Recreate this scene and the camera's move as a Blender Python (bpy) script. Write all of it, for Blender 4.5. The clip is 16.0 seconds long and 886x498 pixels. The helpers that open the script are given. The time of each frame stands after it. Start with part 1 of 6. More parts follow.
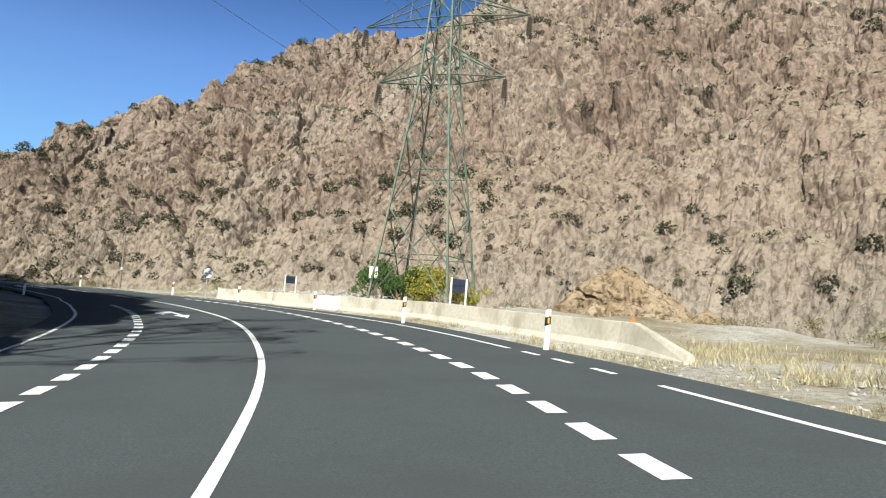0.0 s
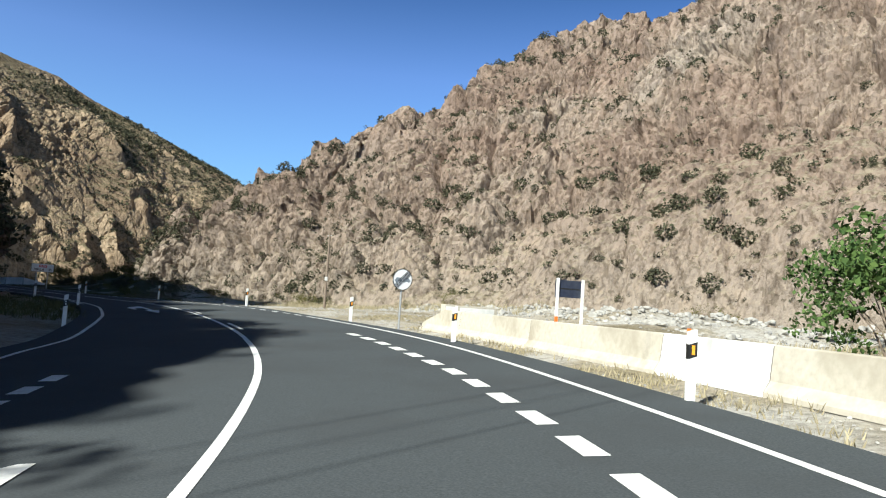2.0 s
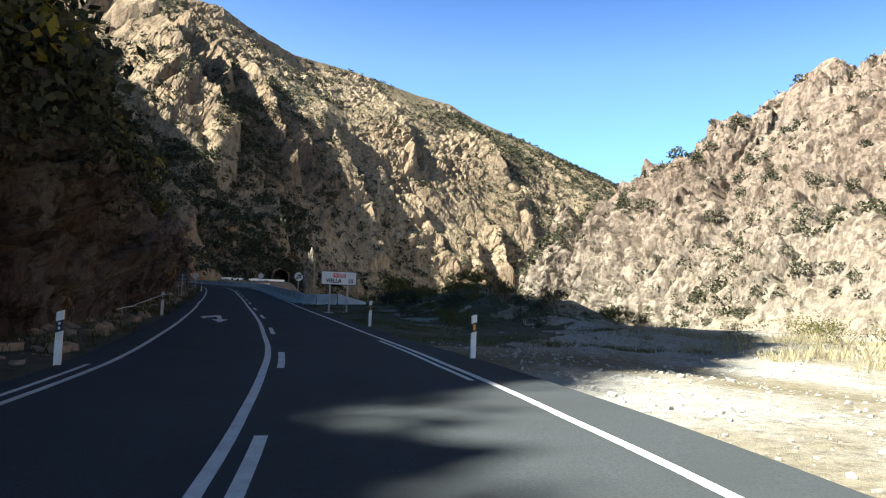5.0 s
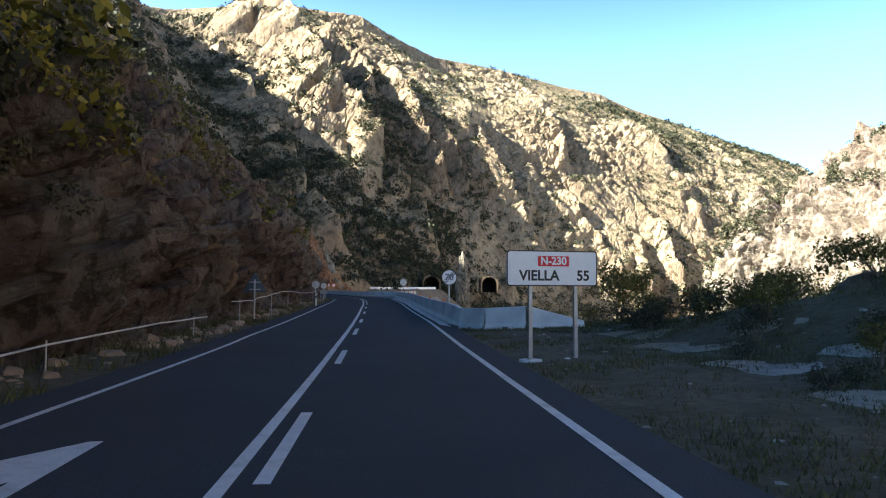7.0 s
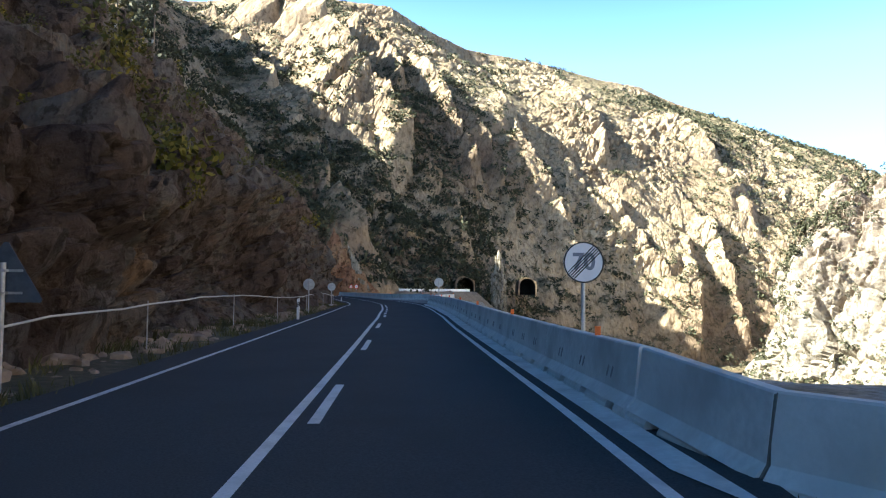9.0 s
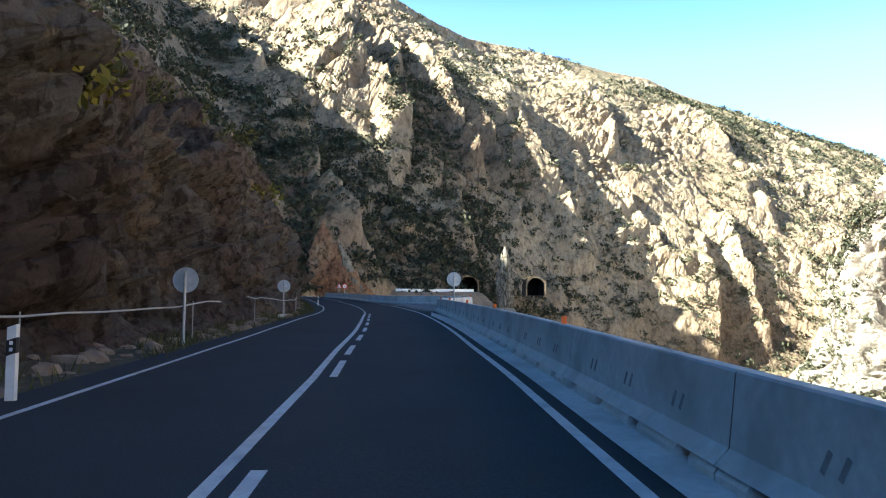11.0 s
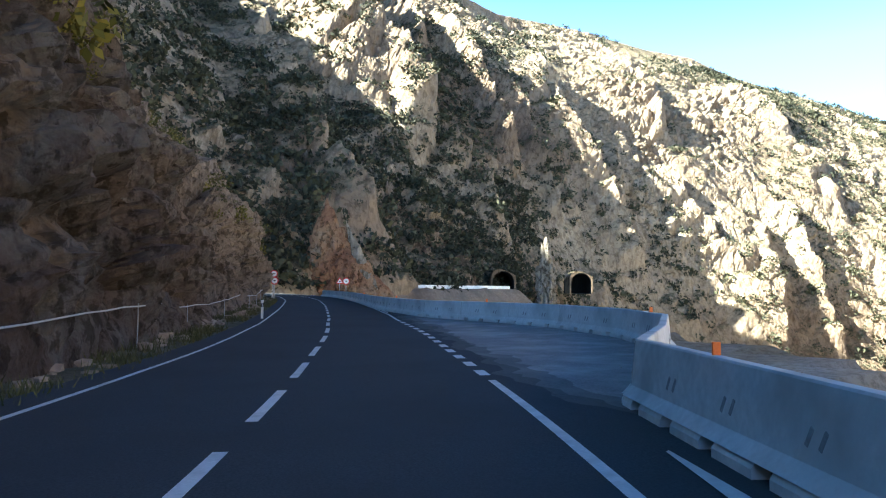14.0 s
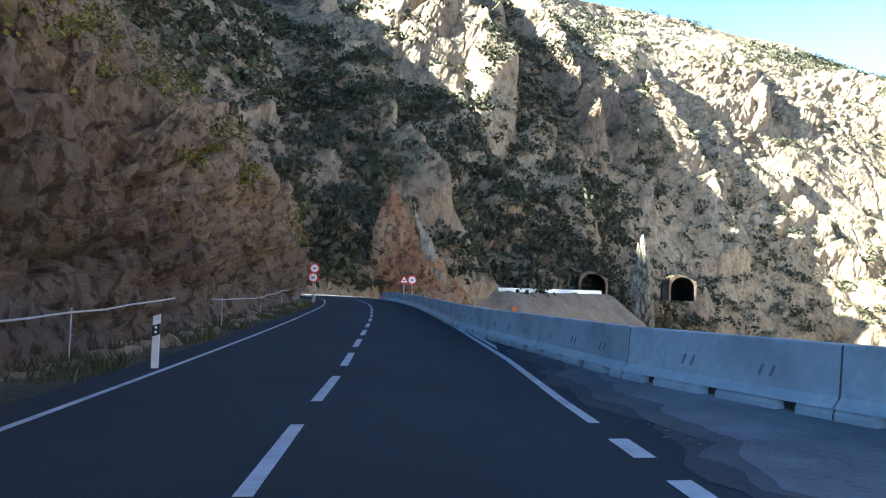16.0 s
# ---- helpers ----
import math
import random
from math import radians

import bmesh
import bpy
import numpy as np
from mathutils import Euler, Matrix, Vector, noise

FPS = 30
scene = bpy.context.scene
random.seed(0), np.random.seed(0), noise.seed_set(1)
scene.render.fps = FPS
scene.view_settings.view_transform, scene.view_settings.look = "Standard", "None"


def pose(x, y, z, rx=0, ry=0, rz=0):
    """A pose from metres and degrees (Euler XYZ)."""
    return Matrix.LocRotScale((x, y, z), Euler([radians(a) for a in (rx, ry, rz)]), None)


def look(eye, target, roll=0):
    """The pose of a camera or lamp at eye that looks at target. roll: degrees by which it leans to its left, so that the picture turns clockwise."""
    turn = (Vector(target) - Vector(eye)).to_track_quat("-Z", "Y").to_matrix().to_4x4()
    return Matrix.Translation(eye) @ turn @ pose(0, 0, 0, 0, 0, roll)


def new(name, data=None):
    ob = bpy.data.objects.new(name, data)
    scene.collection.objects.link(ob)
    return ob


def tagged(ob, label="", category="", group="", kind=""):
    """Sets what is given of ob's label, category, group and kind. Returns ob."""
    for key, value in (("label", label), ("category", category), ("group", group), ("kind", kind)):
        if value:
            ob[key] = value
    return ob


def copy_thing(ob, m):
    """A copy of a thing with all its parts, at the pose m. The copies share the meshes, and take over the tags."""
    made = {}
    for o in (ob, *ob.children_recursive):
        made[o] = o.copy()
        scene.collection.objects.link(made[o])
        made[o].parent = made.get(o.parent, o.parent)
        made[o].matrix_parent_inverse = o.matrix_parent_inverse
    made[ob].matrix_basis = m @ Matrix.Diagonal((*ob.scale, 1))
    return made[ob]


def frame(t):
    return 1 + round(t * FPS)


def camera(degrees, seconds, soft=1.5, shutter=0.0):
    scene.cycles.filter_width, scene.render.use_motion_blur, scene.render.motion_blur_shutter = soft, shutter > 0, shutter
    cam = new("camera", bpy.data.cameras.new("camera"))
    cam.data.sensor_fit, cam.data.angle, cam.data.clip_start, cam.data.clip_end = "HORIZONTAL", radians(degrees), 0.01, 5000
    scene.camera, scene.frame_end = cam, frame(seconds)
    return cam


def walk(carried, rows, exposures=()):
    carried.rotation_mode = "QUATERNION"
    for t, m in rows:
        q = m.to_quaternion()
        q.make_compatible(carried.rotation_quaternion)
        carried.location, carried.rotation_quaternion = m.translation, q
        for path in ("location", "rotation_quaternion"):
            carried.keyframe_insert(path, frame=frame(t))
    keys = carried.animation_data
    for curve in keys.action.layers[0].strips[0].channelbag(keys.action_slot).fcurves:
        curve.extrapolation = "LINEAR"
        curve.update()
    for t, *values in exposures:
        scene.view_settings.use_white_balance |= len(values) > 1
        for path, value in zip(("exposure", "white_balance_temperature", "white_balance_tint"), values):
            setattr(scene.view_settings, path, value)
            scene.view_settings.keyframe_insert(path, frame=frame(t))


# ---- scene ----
cam = camera(64.0, 16.0, soft=1.15)
PATH = [
    (0, (-2.370, -3.607, 0.655), (-2.311, -1.615, 0.822), 4.4),
    (0.5, (-2.872, 2.787, 0.779), (-2.994, 4.776, 0.949), 4.5),
    (1, (-3.914, 8.991, 1.062), (-4.207, 10.964, 1.207), 4.1),
    (1.5, (-5.494, 15.094, 1.135), (-5.959, 17.034, 1.276), 3.8),
    (2, (-7.677, 21.543, 1.205), (-8.3, 23.439, 1.348), 3.8),
    (2.5, (-10.427, 27.486, 1.256), (-11.229, 29.313, 1.393), 3.6),
    (3, (-13.421, 32.675, 1.292), (-14.373, 34.429, 1.424), 3.8),
    (3.5, (-16.906, 37.69, 1.337), (-18.007, 39.354, 1.466), 3.2),
    (4, (-20.766, 42.172, 1.431), (-22.003, 43.739, 1.553), 3.3),
    (4.5, (-24.988, 46.084, 1.423), (-26.35, 47.543, 1.541), 3.3),
    (5, (-29.23, 49.971, 1.484), (-30.725, 51.296, 1.59), 2.5),
    (7.5, (-55.943, 64.983, 1.24), (-57.7, 65.932, 1.345), 0.3),
    (8, (-60.698, 67.252, 1.219), (-62.469, 68.176, 1.322), 0.6),
    (8.5, (-65.486, 69.468, 1.248), (-67.263, 70.378, 1.372), 0.7),
    (9, (-70.188, 71.649, 1.282), (-71.965, 72.559, 1.396), 0.4),
    (11.5, (-95.96, 83.256, 1.356), (-97.734, 84.173, 1.47), 0.5),
    (12, (-101.413, 85.675, 1.414), (-103.187, 86.591, 1.53), 0.9),
    (12.5, (-106.985, 88.24, 1.422), (-108.768, 89.138, 1.534), 0.6),
    (13, (-112.458, 90.601, 1.394), (-114.249, 91.483, 1.513), 1.2),
    (13.5, (-117.988, 92.937, 1.41), (-119.785, 93.81, 1.514), 1.4),
    (14, (-123.577, 95.142, 1.374), (-125.381, 96.001, 1.477), 0.7),
    (14.5, (-128.838, 97.266, 1.315), (-130.655, 98.096, 1.421), 1.4),
    (15, (-134.391, 99.332, 1.25), (-136.233, 100.105, 1.349), 1.1),
    (15.5, (-139.981, 101.08, 1.247), (-141.844, 101.799, 1.353), 1.6),
    (16, (-145.432, 102.596, 1.184), (-147.311, 103.27, 1.292), 1.6),
]
walk(cam, [(t, look(eye, target, roll)) for t, eye, target, roll in PATH],
     exposures=((0, 0.92, 5950, 4), (3, 1.1, 5800, 4), (5, 1.9, 6000, 3), (7.3, 2.9, 6100, 2), (9, 3.05, 5950, 1), (12, 3.2, 5750, 0), (14, 3.42, 5650, 0), (16, 3.65, 5550, 0)))

import itertools

# ---- light ----
SUN_DIR = Vector((-0.30, -0.954, 0.0)).normalized()      # level direction towards the sun
SUN_ELEV = radians(39)
sun_vec = Vector((SUN_DIR.x * math.cos(SUN_ELEV), SUN_DIR.y * math.cos(SUN_ELEV), math.sin(SUN_ELEV)))
world = bpy.data.worlds.new("sky")
scene.world = world
world.use_nodes = True
wn = world.node_tree
sky = wn.nodes.new("ShaderNodeTexSky")
sky.sky_type = "NISHITA"
sky.sun_disc = False
sky.sun_elevation = SUN_ELEV
sky.sun_rotation = math.atan2(SUN_DIR.x, SUN_DIR.y)
sky.altitude = 700
sky.air_density = 0.8
sky.dust_density = 6.0
sky.ozone_density = 5.0
wn.nodes["Background"].inputs["Strength"].default_value = 0.05
tint = wn.nodes.new("ShaderNodeMix")
tint.data_type, tint.blend_type = "RGBA", "MULTIPLY"
tint.inputs[0].default_value = 1.0
tint.inputs[7].default_value = (0.64, 0.93, 1.18, 1)
wn.links.new(sky.outputs[0], tint.inputs[6])
# low sky brightened; unseen sky overhead dimmed and blued so shade gets less fill
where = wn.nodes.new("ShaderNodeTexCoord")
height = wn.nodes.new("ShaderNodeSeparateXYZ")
sky_grade = wn.nodes.new("ShaderNodeValToRGB")
sky_grade.color_ramp.elements[0].position, sky_grade.color_ramp.elements[0].color = 0.30, (3.0, 2.2, 1.95, 1)
sky_grade.color_ramp.elements[1].position, sky_grade.color_ramp.elements[1].color = 0.64, (0.045, 0.10, 0.135, 1)
mid_sky = sky_grade.color_ramp.elements.new(0.45)
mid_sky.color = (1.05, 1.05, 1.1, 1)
upper_sky = sky_grade.color_ramp.elements.new(0.52)
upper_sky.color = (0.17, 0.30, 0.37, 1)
low_sky = sky_grade.color_ramp.elements.new(0.10)
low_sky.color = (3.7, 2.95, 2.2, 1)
graded_sky = wn.nodes.new("ShaderNodeMix")
graded_sky.data_type, graded_sky.blend_type = "RGBA", "MULTIPLY"
graded_sky.inputs[0].default_value = 1.0
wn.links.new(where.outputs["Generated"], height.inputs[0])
wn.links.new(height.outputs["Z"], sky_grade.inputs[0])
wn.links.new(tint.outputs[2], graded_sky.inputs[6])
wn.links.new(sky_grade.outputs[0], graded_sky.inputs[7])
wn.links.new(graded_sky.outputs[2], wn.nodes["Background"].inputs[0])
lamp = bpy.data.lights.new("sun", "SUN")
lamp.energy, lamp.angle, lamp.color = 5.0, radians(0.53), (1.0, 0.92, 0.78)
sun = new("sun", lamp)
sun.matrix_world = look((0, 0, 300), Vector((0, 0, 300)) - sun_vec)

# ---- noise ----
def lattice(i, j, k, seed):
    h = (i * 374761393 + j * 668265263 + k * 2147483647 + seed * 974711) & 0xFFFFFFFF
    h = ((h ^ (h >> 13)) * 1274126177) & 0xFFFFFFFF
    h = ((h ^ (h >> 16)) * 2246822519) & 0xFFFFFFFF
    return ((h ^ (h >> 15)) & 0xFFFF) / 32767.5 - 1.0


def value_noise(p, seed=0):
    q = np.floor(p).astype(np.int64)
    f = p - q
    f = f * f * f * (f * (f * 6 - 15) + 10)
    out = 0
    for a in (0, 1):
        wa = f[..., 0] if a else 1 - f[..., 0]
        for b in (0, 1):
            wb = f[..., 1] if b else 1 - f[..., 1]
            for c in (0, 1):
                wc = f[..., 2] if c else 1 - f[..., 2]
                out = out + wa * wb * wc * lattice(q[..., 0] + a, q[..., 1] + b, q[..., 2] + c, seed)
    return out


def fbm(p, octaves=4, seed=0, gain=0.5):
    out, amp = 0, 1.0
    for n in range(octaves):
        out = out + amp * value_noise(p * 2.03 ** n + 17.3 * n, seed + n)
        amp *= gain
    return out


def ridged(p, octaves=4, seed=0, gain=0.5):
    out, amp = 0, 1.0
    for n in range(octaves):
        out = out + amp * (1 - 2 * np.abs(value_noise(p * 2.07 ** n + 11.7 * n, seed + n)))
        amp *= gain
    return out


# ---- materials ----
def ramp(nt, fac, stops):
    r = nt.nodes.new("ShaderNodeValToRGB")
    while len(r.color_ramp.elements) < len(stops):
        r.color_ramp.elements.new(0.5)
    for e, (pos, col) in zip(r.color_ramp.elements, stops):
        e.position, e.color = pos, (*col, 1)
    nt.links.new(fac, r.inputs[0])
    return r.outputs[0]


def noise_node(nt, scale, detail=4, rough=0.55, stretch=None, turn=None):
    co = nt.nodes.new("ShaderNodeTexCoord")
    out = co.outputs["Object"]
    if stretch or turn:
        mp = nt.nodes.new("ShaderNodeMapping")
        if stretch:
            mp.inputs["Scale"].default_value = stretch
        if turn:
            mp.inputs["Rotation"].default_value = turn
        nt.links.new(out, mp.inputs[0])
        out = mp.outputs[0]
    n = nt.nodes.new("ShaderNodeTexNoise")
    n.inputs["Scale"].default_value = scale
    n.inputs["Detail"].default_value = detail
    n.inputs["Roughness"].default_value = rough
    nt.links.new(out, n.inputs["Vector"])
    return n.outputs["Fac"]


def mix(nt, fac, a, b, mode="MIX"):
    m = nt.nodes.new("ShaderNodeMix")
    m.data_type, m.blend_type = "RGBA", mode
    if isinstance(fac, float):
        m.inputs[0].default_value = fac
    else:
        nt.links.new(fac, m.inputs[0])
    for k, v in ((6, a), (7, b)):
        if isinstance(v, tuple):
            m.inputs[k].default_value = (*v, 1)
        else:
            nt.links.new(v, m.inputs[k])
    return m.outputs[2]


def base_material(name, rough=0.8, metal=0.0, spec=0.5):
    m = bpy.data.materials.new(name)
    m.use_nodes = True
    b = m.node_tree.nodes["Principled BSDF"]
    b.inputs["Roughness"].default_value = rough
    b.inputs["Metallic"].default_value = metal
    b.inputs["Specular IOR Level"].default_value = spec
    return m, m.node_tree, b


def bump(nt, b, fac, strength=0.5, dist=0.1):
    n = nt.nodes.new("ShaderNodeBump")
    n.inputs["Strength"].default_value = strength
    n.inputs["Distance"].default_value = dist
    nt.links.new(fac, n.inputs["Height"])
    nt.links.new(n.outputs[0], b.inputs["Normal"])


def grainy(name, dark, light, scale=8.0, rough=0.8, relief=0.3, dist=0.02, metal=0.0, stain=None, stain_scale=0.8, spec=0.4):
    """Two-scale grain from dark to light, with optional stains."""
    m, nt, b = base_material(name, rough, metal, spec)
    fine = noise_node(nt, scale, 5, 0.6)
    col = ramp(nt, fine, [(0.3, dark), (0.7, light)])
    if stain:
        col = mix(nt, ramp(nt, noise_node(nt, stain_scale, 4, 0.6), [(0.45, (0, 0, 0)), (0.7, (1, 1, 1))]), col, stain)
    nt.links.new(col, b.inputs["Base Color"])
    if relief:
        bump(nt, b, fine, relief, dist)
    return m


def rock_material(name, tones, patch_scale, strata_turn, strata_stretch, grain=1.2, relief=0.9, dist=0.6, crack=0.25, low=None, soil=None, west=None, pits=0.75):
    """Weathered rock: broad colour patches, strata streaks, joints and fine grain; low: scree tone, and the heights between which it fades."""
    m, nt, b = base_material(name, 0.95, 0, 0.12)
    broad = noise_node(nt, patch_scale, 6, 0.65)
    col = ramp(nt, broad, [(0.32, tones[0]), (0.45, tones[1]), (0.56, tones[2]), (0.70, tones[3])])
    if low:
        co = nt.nodes.new("ShaderNodeTexCoord")
        xyz = nt.nodes.new("ShaderNodeSeparateXYZ")
        nt.links.new(co.outputs["Object"], xyz.inputs[0])
        wave = nt.nodes.new("ShaderNodeMath")
        wave.operation = "MULTIPLY_ADD"
        nt.links.new(broad, wave.inputs[0])
        wave.inputs[1].default_value = 120
        nt.links.new(xyz.outputs["Z"], wave.inputs[2])
        mr = nt.nodes.new("ShaderNodeMapRange")
        mr.inputs["From Min"].default_value, mr.inputs["From Max"].default_value = low[1] + 60, low[2] + 60
        mr.inputs["To Min"].default_value, mr.inputs["To Max"].default_value = 0.85, 0.0
        nt.links.new(wave.outputs[0], mr.inputs["Value"])
        col = mix(nt, mr.outputs[0], col, low[0])
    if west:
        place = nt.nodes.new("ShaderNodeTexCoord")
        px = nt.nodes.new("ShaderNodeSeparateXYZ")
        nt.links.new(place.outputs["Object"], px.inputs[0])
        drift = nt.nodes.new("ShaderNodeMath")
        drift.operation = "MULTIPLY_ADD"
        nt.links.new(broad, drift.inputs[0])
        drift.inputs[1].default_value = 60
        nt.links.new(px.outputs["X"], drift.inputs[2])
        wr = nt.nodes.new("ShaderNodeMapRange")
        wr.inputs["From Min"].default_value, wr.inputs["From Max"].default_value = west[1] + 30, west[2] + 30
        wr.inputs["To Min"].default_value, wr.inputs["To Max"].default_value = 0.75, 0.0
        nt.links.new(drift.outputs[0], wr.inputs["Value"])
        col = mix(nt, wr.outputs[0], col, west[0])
    if soil:
        geo = nt.nodes.new("ShaderNodeNewGeometry")
        nz = nt.nodes.new("ShaderNodeSeparateXYZ")
        nt.links.new(geo.outputs["True Normal"], nz.inputs[0])
        sm = nt.nodes.new("ShaderNodeMapRange")
        sm.inputs["From Min"].default_value, sm.inputs["From Max"].default_value = 0.55, 0.8
        sm.inputs["To Min"].default_value, sm.inputs["To Max"].default_value = 0.0, 0.85
        nt.links.new(nz.outputs["Z"], sm.inputs["Value"])
        col = mix(nt, sm.outputs[0], col, soil)
    streak = noise_node(nt, grain * 0.3, 7, 0.68, strata_stretch, strata_turn)
    col = mix(nt, 0.75, col, ramp(nt, streak, [(0.34, (0.42, 0.38, 0.35)), (0.48, (1, 1, 1)), (0.7, (1.08, 1.04, 0.98))]), "MULTIPLY")
    fine = noise_node(nt, grain, 9, 0.72)
    col = mix(nt, 0.7, col, ramp(nt, fine, [(0.30, (0.55, 0.52, 0.50)), (0.46, (1, 1, 1)), (0.66, (1.12, 1.1, 1.06))]), "MULTIPLY")
    # pits, tufts and clefts too small to model
    pit = ramp(nt, noise_node(nt, grain * 1.15, 4, 0.6, (1.0, 1.0, 0.7)), [(0.41, (0.30, 0.28, 0.23)), (0.475, (1, 1, 1))])
    col = mix(nt, pits, col, pit, "MULTIPLY")
    co = nt.nodes.new("ShaderNodeTexCoord")
    mp = nt.nodes.new("ShaderNodeMapping")
    mp.inputs["Scale"].default_value = (strata_stretch[0] * 0.6, strata_stretch[1] * 0.6, strata_stretch[2] * 0.9)
    mp.inputs["Rotation"].default_value = strata_turn
    nt.links.new(co.outputs["Object"], mp.inputs[0])
    warp = nt.nodes.new("ShaderNodeMix")
    warp.data_type, warp.blend_type = "RGBA", "ADD"
    warp.inputs[0].default_value = 1.0
    wn_ = nt.nodes.new("ShaderNodeTexNoise")
    wn_.inputs["Scale"].default_value = grain * 0.35
    wn_.inputs["Detail"].default_value = 4
    nt.links.new(co.outputs["Object"], wn_.inputs["Vector"])
    nt.links.new(mp.outputs[0], warp.inputs[6])
    nt.links.new(wn_.outputs["Color"], warp.inputs[7])
    vo = nt.nodes.new("ShaderNodeTexVoronoi")
    vo.feature = "DISTANCE_TO_EDGE"
    vo.inputs["Scale"].default_value = crack
    nt.links.new(warp.outputs[2], vo.inputs["Vector"])
    joint = ramp(nt, vo.outputs["Distance"], [(0.0, (0.38, 0.35, 0.33)), (0.05, (1, 1, 1))])
    col = mix(nt, 0.3, col, joint, "MULTIPLY")
    nt.links.new(col, b.inputs["Base Color"])
    add = nt.nodes.new("ShaderNodeMath")
    add.operation = "ADD"
    nt.links.new(fine, add.inputs[0])
    nt.links.new(streak, add.inputs[1])
    add2 = nt.nodes.new("ShaderNodeMath")
    add2.operation = "MULTIPLY_ADD"
    nt.links.new(joint, add2.inputs[0])
    add2.inputs[1].default_value = 0.18
    nt.links.new(add.outputs[0], add2.inputs[2])
    bump(nt, b, add2.outputs[0], relief, dist)
    return m


ROCK_EAST = rock_material("brown_rock", ((0.19, 0.136, 0.106), (0.265, 0.197, 0.155), (0.31, 0.245, 0.195), (0.36, 0.31, 0.258)), 0.014, (0.15, 0.1, 0.3), (1.5, 1.5, 0.4), 0.6, 0.9, 1.3, 0.2, ((0.37, 0.345, 0.285), -40, 35), (0.29, 0.25, 0.18), None, 0.5)
ROCK_WEST = rock_material("limestone", ((0.16, 0.114, 0.08), (0.245, 0.18, 0.122), (0.31, 0.238, 0.162), (0.38, 0.30, 0.205)), 0.012, (0.3, 0.7, 0.2), (2.0, 2.0, 0.5), 0.5, 0.9, 1.1, 0.16, None, (0.15, 0.13, 0.08), None, 0.4)
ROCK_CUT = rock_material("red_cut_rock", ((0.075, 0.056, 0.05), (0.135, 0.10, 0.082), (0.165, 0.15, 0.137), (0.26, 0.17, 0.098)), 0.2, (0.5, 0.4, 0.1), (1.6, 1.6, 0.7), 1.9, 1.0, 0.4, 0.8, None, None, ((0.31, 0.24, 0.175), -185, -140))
ASPHALT = grainy("asphalt", (0.047, 0.053, 0.058), (0.085, 0.095, 0.101), 45, 0.9, 0.35, 0.006, 0, (0.058, 0.063, 0.067), 0.35, 0.12)
PAINT = grainy("road_paint", (0.72, 0.72, 0.70), (0.86, 0.86, 0.84), 30, 0.6, 0.15, 0.003, 0, (0.58, 0.58, 0.56), 3.0)
CONCRETE = grainy("concrete", (0.66, 0.66, 0.64), (0.82, 0.82, 0.80), 9, 0.85, 0.3, 0.01, 0, (0.54, 0.54, 0.52), 1.1)
WHITEWASH = grainy("pale_concrete", (0.43, 0.395, 0.33), (0.56, 0.52, 0.44), 9, 0.85, 0.3, 0.01, 0, (0.35, 0.315, 0.25), 0.9)
POST_WHITE = grainy("white_plastic", (0.78, 0.78, 0.76), (0.86, 0.86, 0.84), 20, 0.4, 0.05, 0.002, 0, (0.6, 0.58, 0.52), 3.0)
BLACK = grainy("black_plastic", (0.012, 0.012, 0.012), (0.025, 0.025, 0.025), 20, 0.45, 0.05, 0.002)
AMBER = grainy("amber_reflector", (0.80, 0.30, 0.02), (0.95, 0.42, 0.04), 40, 0.25, 0.1, 0.002)
ORANGE = grainy("orange_reflector", (0.75, 0.14, 0.02), (0.88, 0.20, 0.03), 40, 0.35, 0.1, 0.002)
GALV = grainy("galvanised_steel", (0.36, 0.37, 0.38), (0.52, 0.53, 0.54), 14, 0.45, 0.1, 0.003, 0.6)
DARK_BACK = grainy("dark_sign_back", (0.05, 0.065, 0.085), (0.09, 0.11, 0.135), 8, 0.6, 0.1, 0.003, 0.2)
PANEL_BACK = grainy("bare_aluminium", (0.40, 0.42, 0.43), (0.55, 0.57, 0.58), 5, 0.5, 0.05, 0.002, 0.35)
SIGN_WHITE = grainy("sign_white", (0.74, 0.75, 0.76), (0.82, 0.83, 0.84), 4, 0.45, 0.0)
SIGN_RED = grainy("sign_red", (0.55, 0.02, 0.03), (0.65, 0.03, 0.04), 4, 0.45, 0.0)
SIGN_YELLOW = grainy("sign_yellow", (0.80, 0.52, 0.02), (0.88, 0.60, 0.03), 4, 0.45, 0.0)
GREEN_STEEL = grainy("green_painted_steel", (0.05, 0.10, 0.075), (0.10, 0.16, 0.125), 6, 0.55, 0.2, 0.004, 0.1, (0.22, 0.17, 0.12), 1.5)
WOOD = grainy("weathered_wood", (0.13, 0.10, 0.075), (0.25, 0.20, 0.155), 12, 0.85, 0.4, 0.01)
GRAVEL = grainy("gravel", (0.30, 0.28, 0.25), (0.62, 0.60, 0.56), 7, 0.95, 0.8, 0.05)
GLASS_GREY = grainy("porcelain", (0.10, 0.085, 0.07), (0.16, 0.14, 0.12), 10, 0.2, 0.0)
# near-black: the darkness of the tunnel bores put into a colour
BORE_SHADE = grainy("bore_shade", (0.008, 0.008, 0.008), (0.02, 0.02, 0.02), 2, 0.95, 0.2)


def leaf_material(name, dark, light, scale=0.6):
    m, nt, b = base_material(name, 0.75, 0, 0.2)
    gi = nt.nodes.new("ShaderNodeNewGeometry")
    col = ramp(nt, gi.outputs["Random Per Island"], [(0.0, dark), (1.0, light)])
    col = mix(nt, 0.6, col, ramp(nt, noise_node(nt, scale, 3), [(0.3, (0.6, 0.6, 0.6)), (0.7, (1.25, 1.2, 1.0))]), "MULTIPLY")
    nt.links.new(col, b.inputs["Base Color"])
    return m


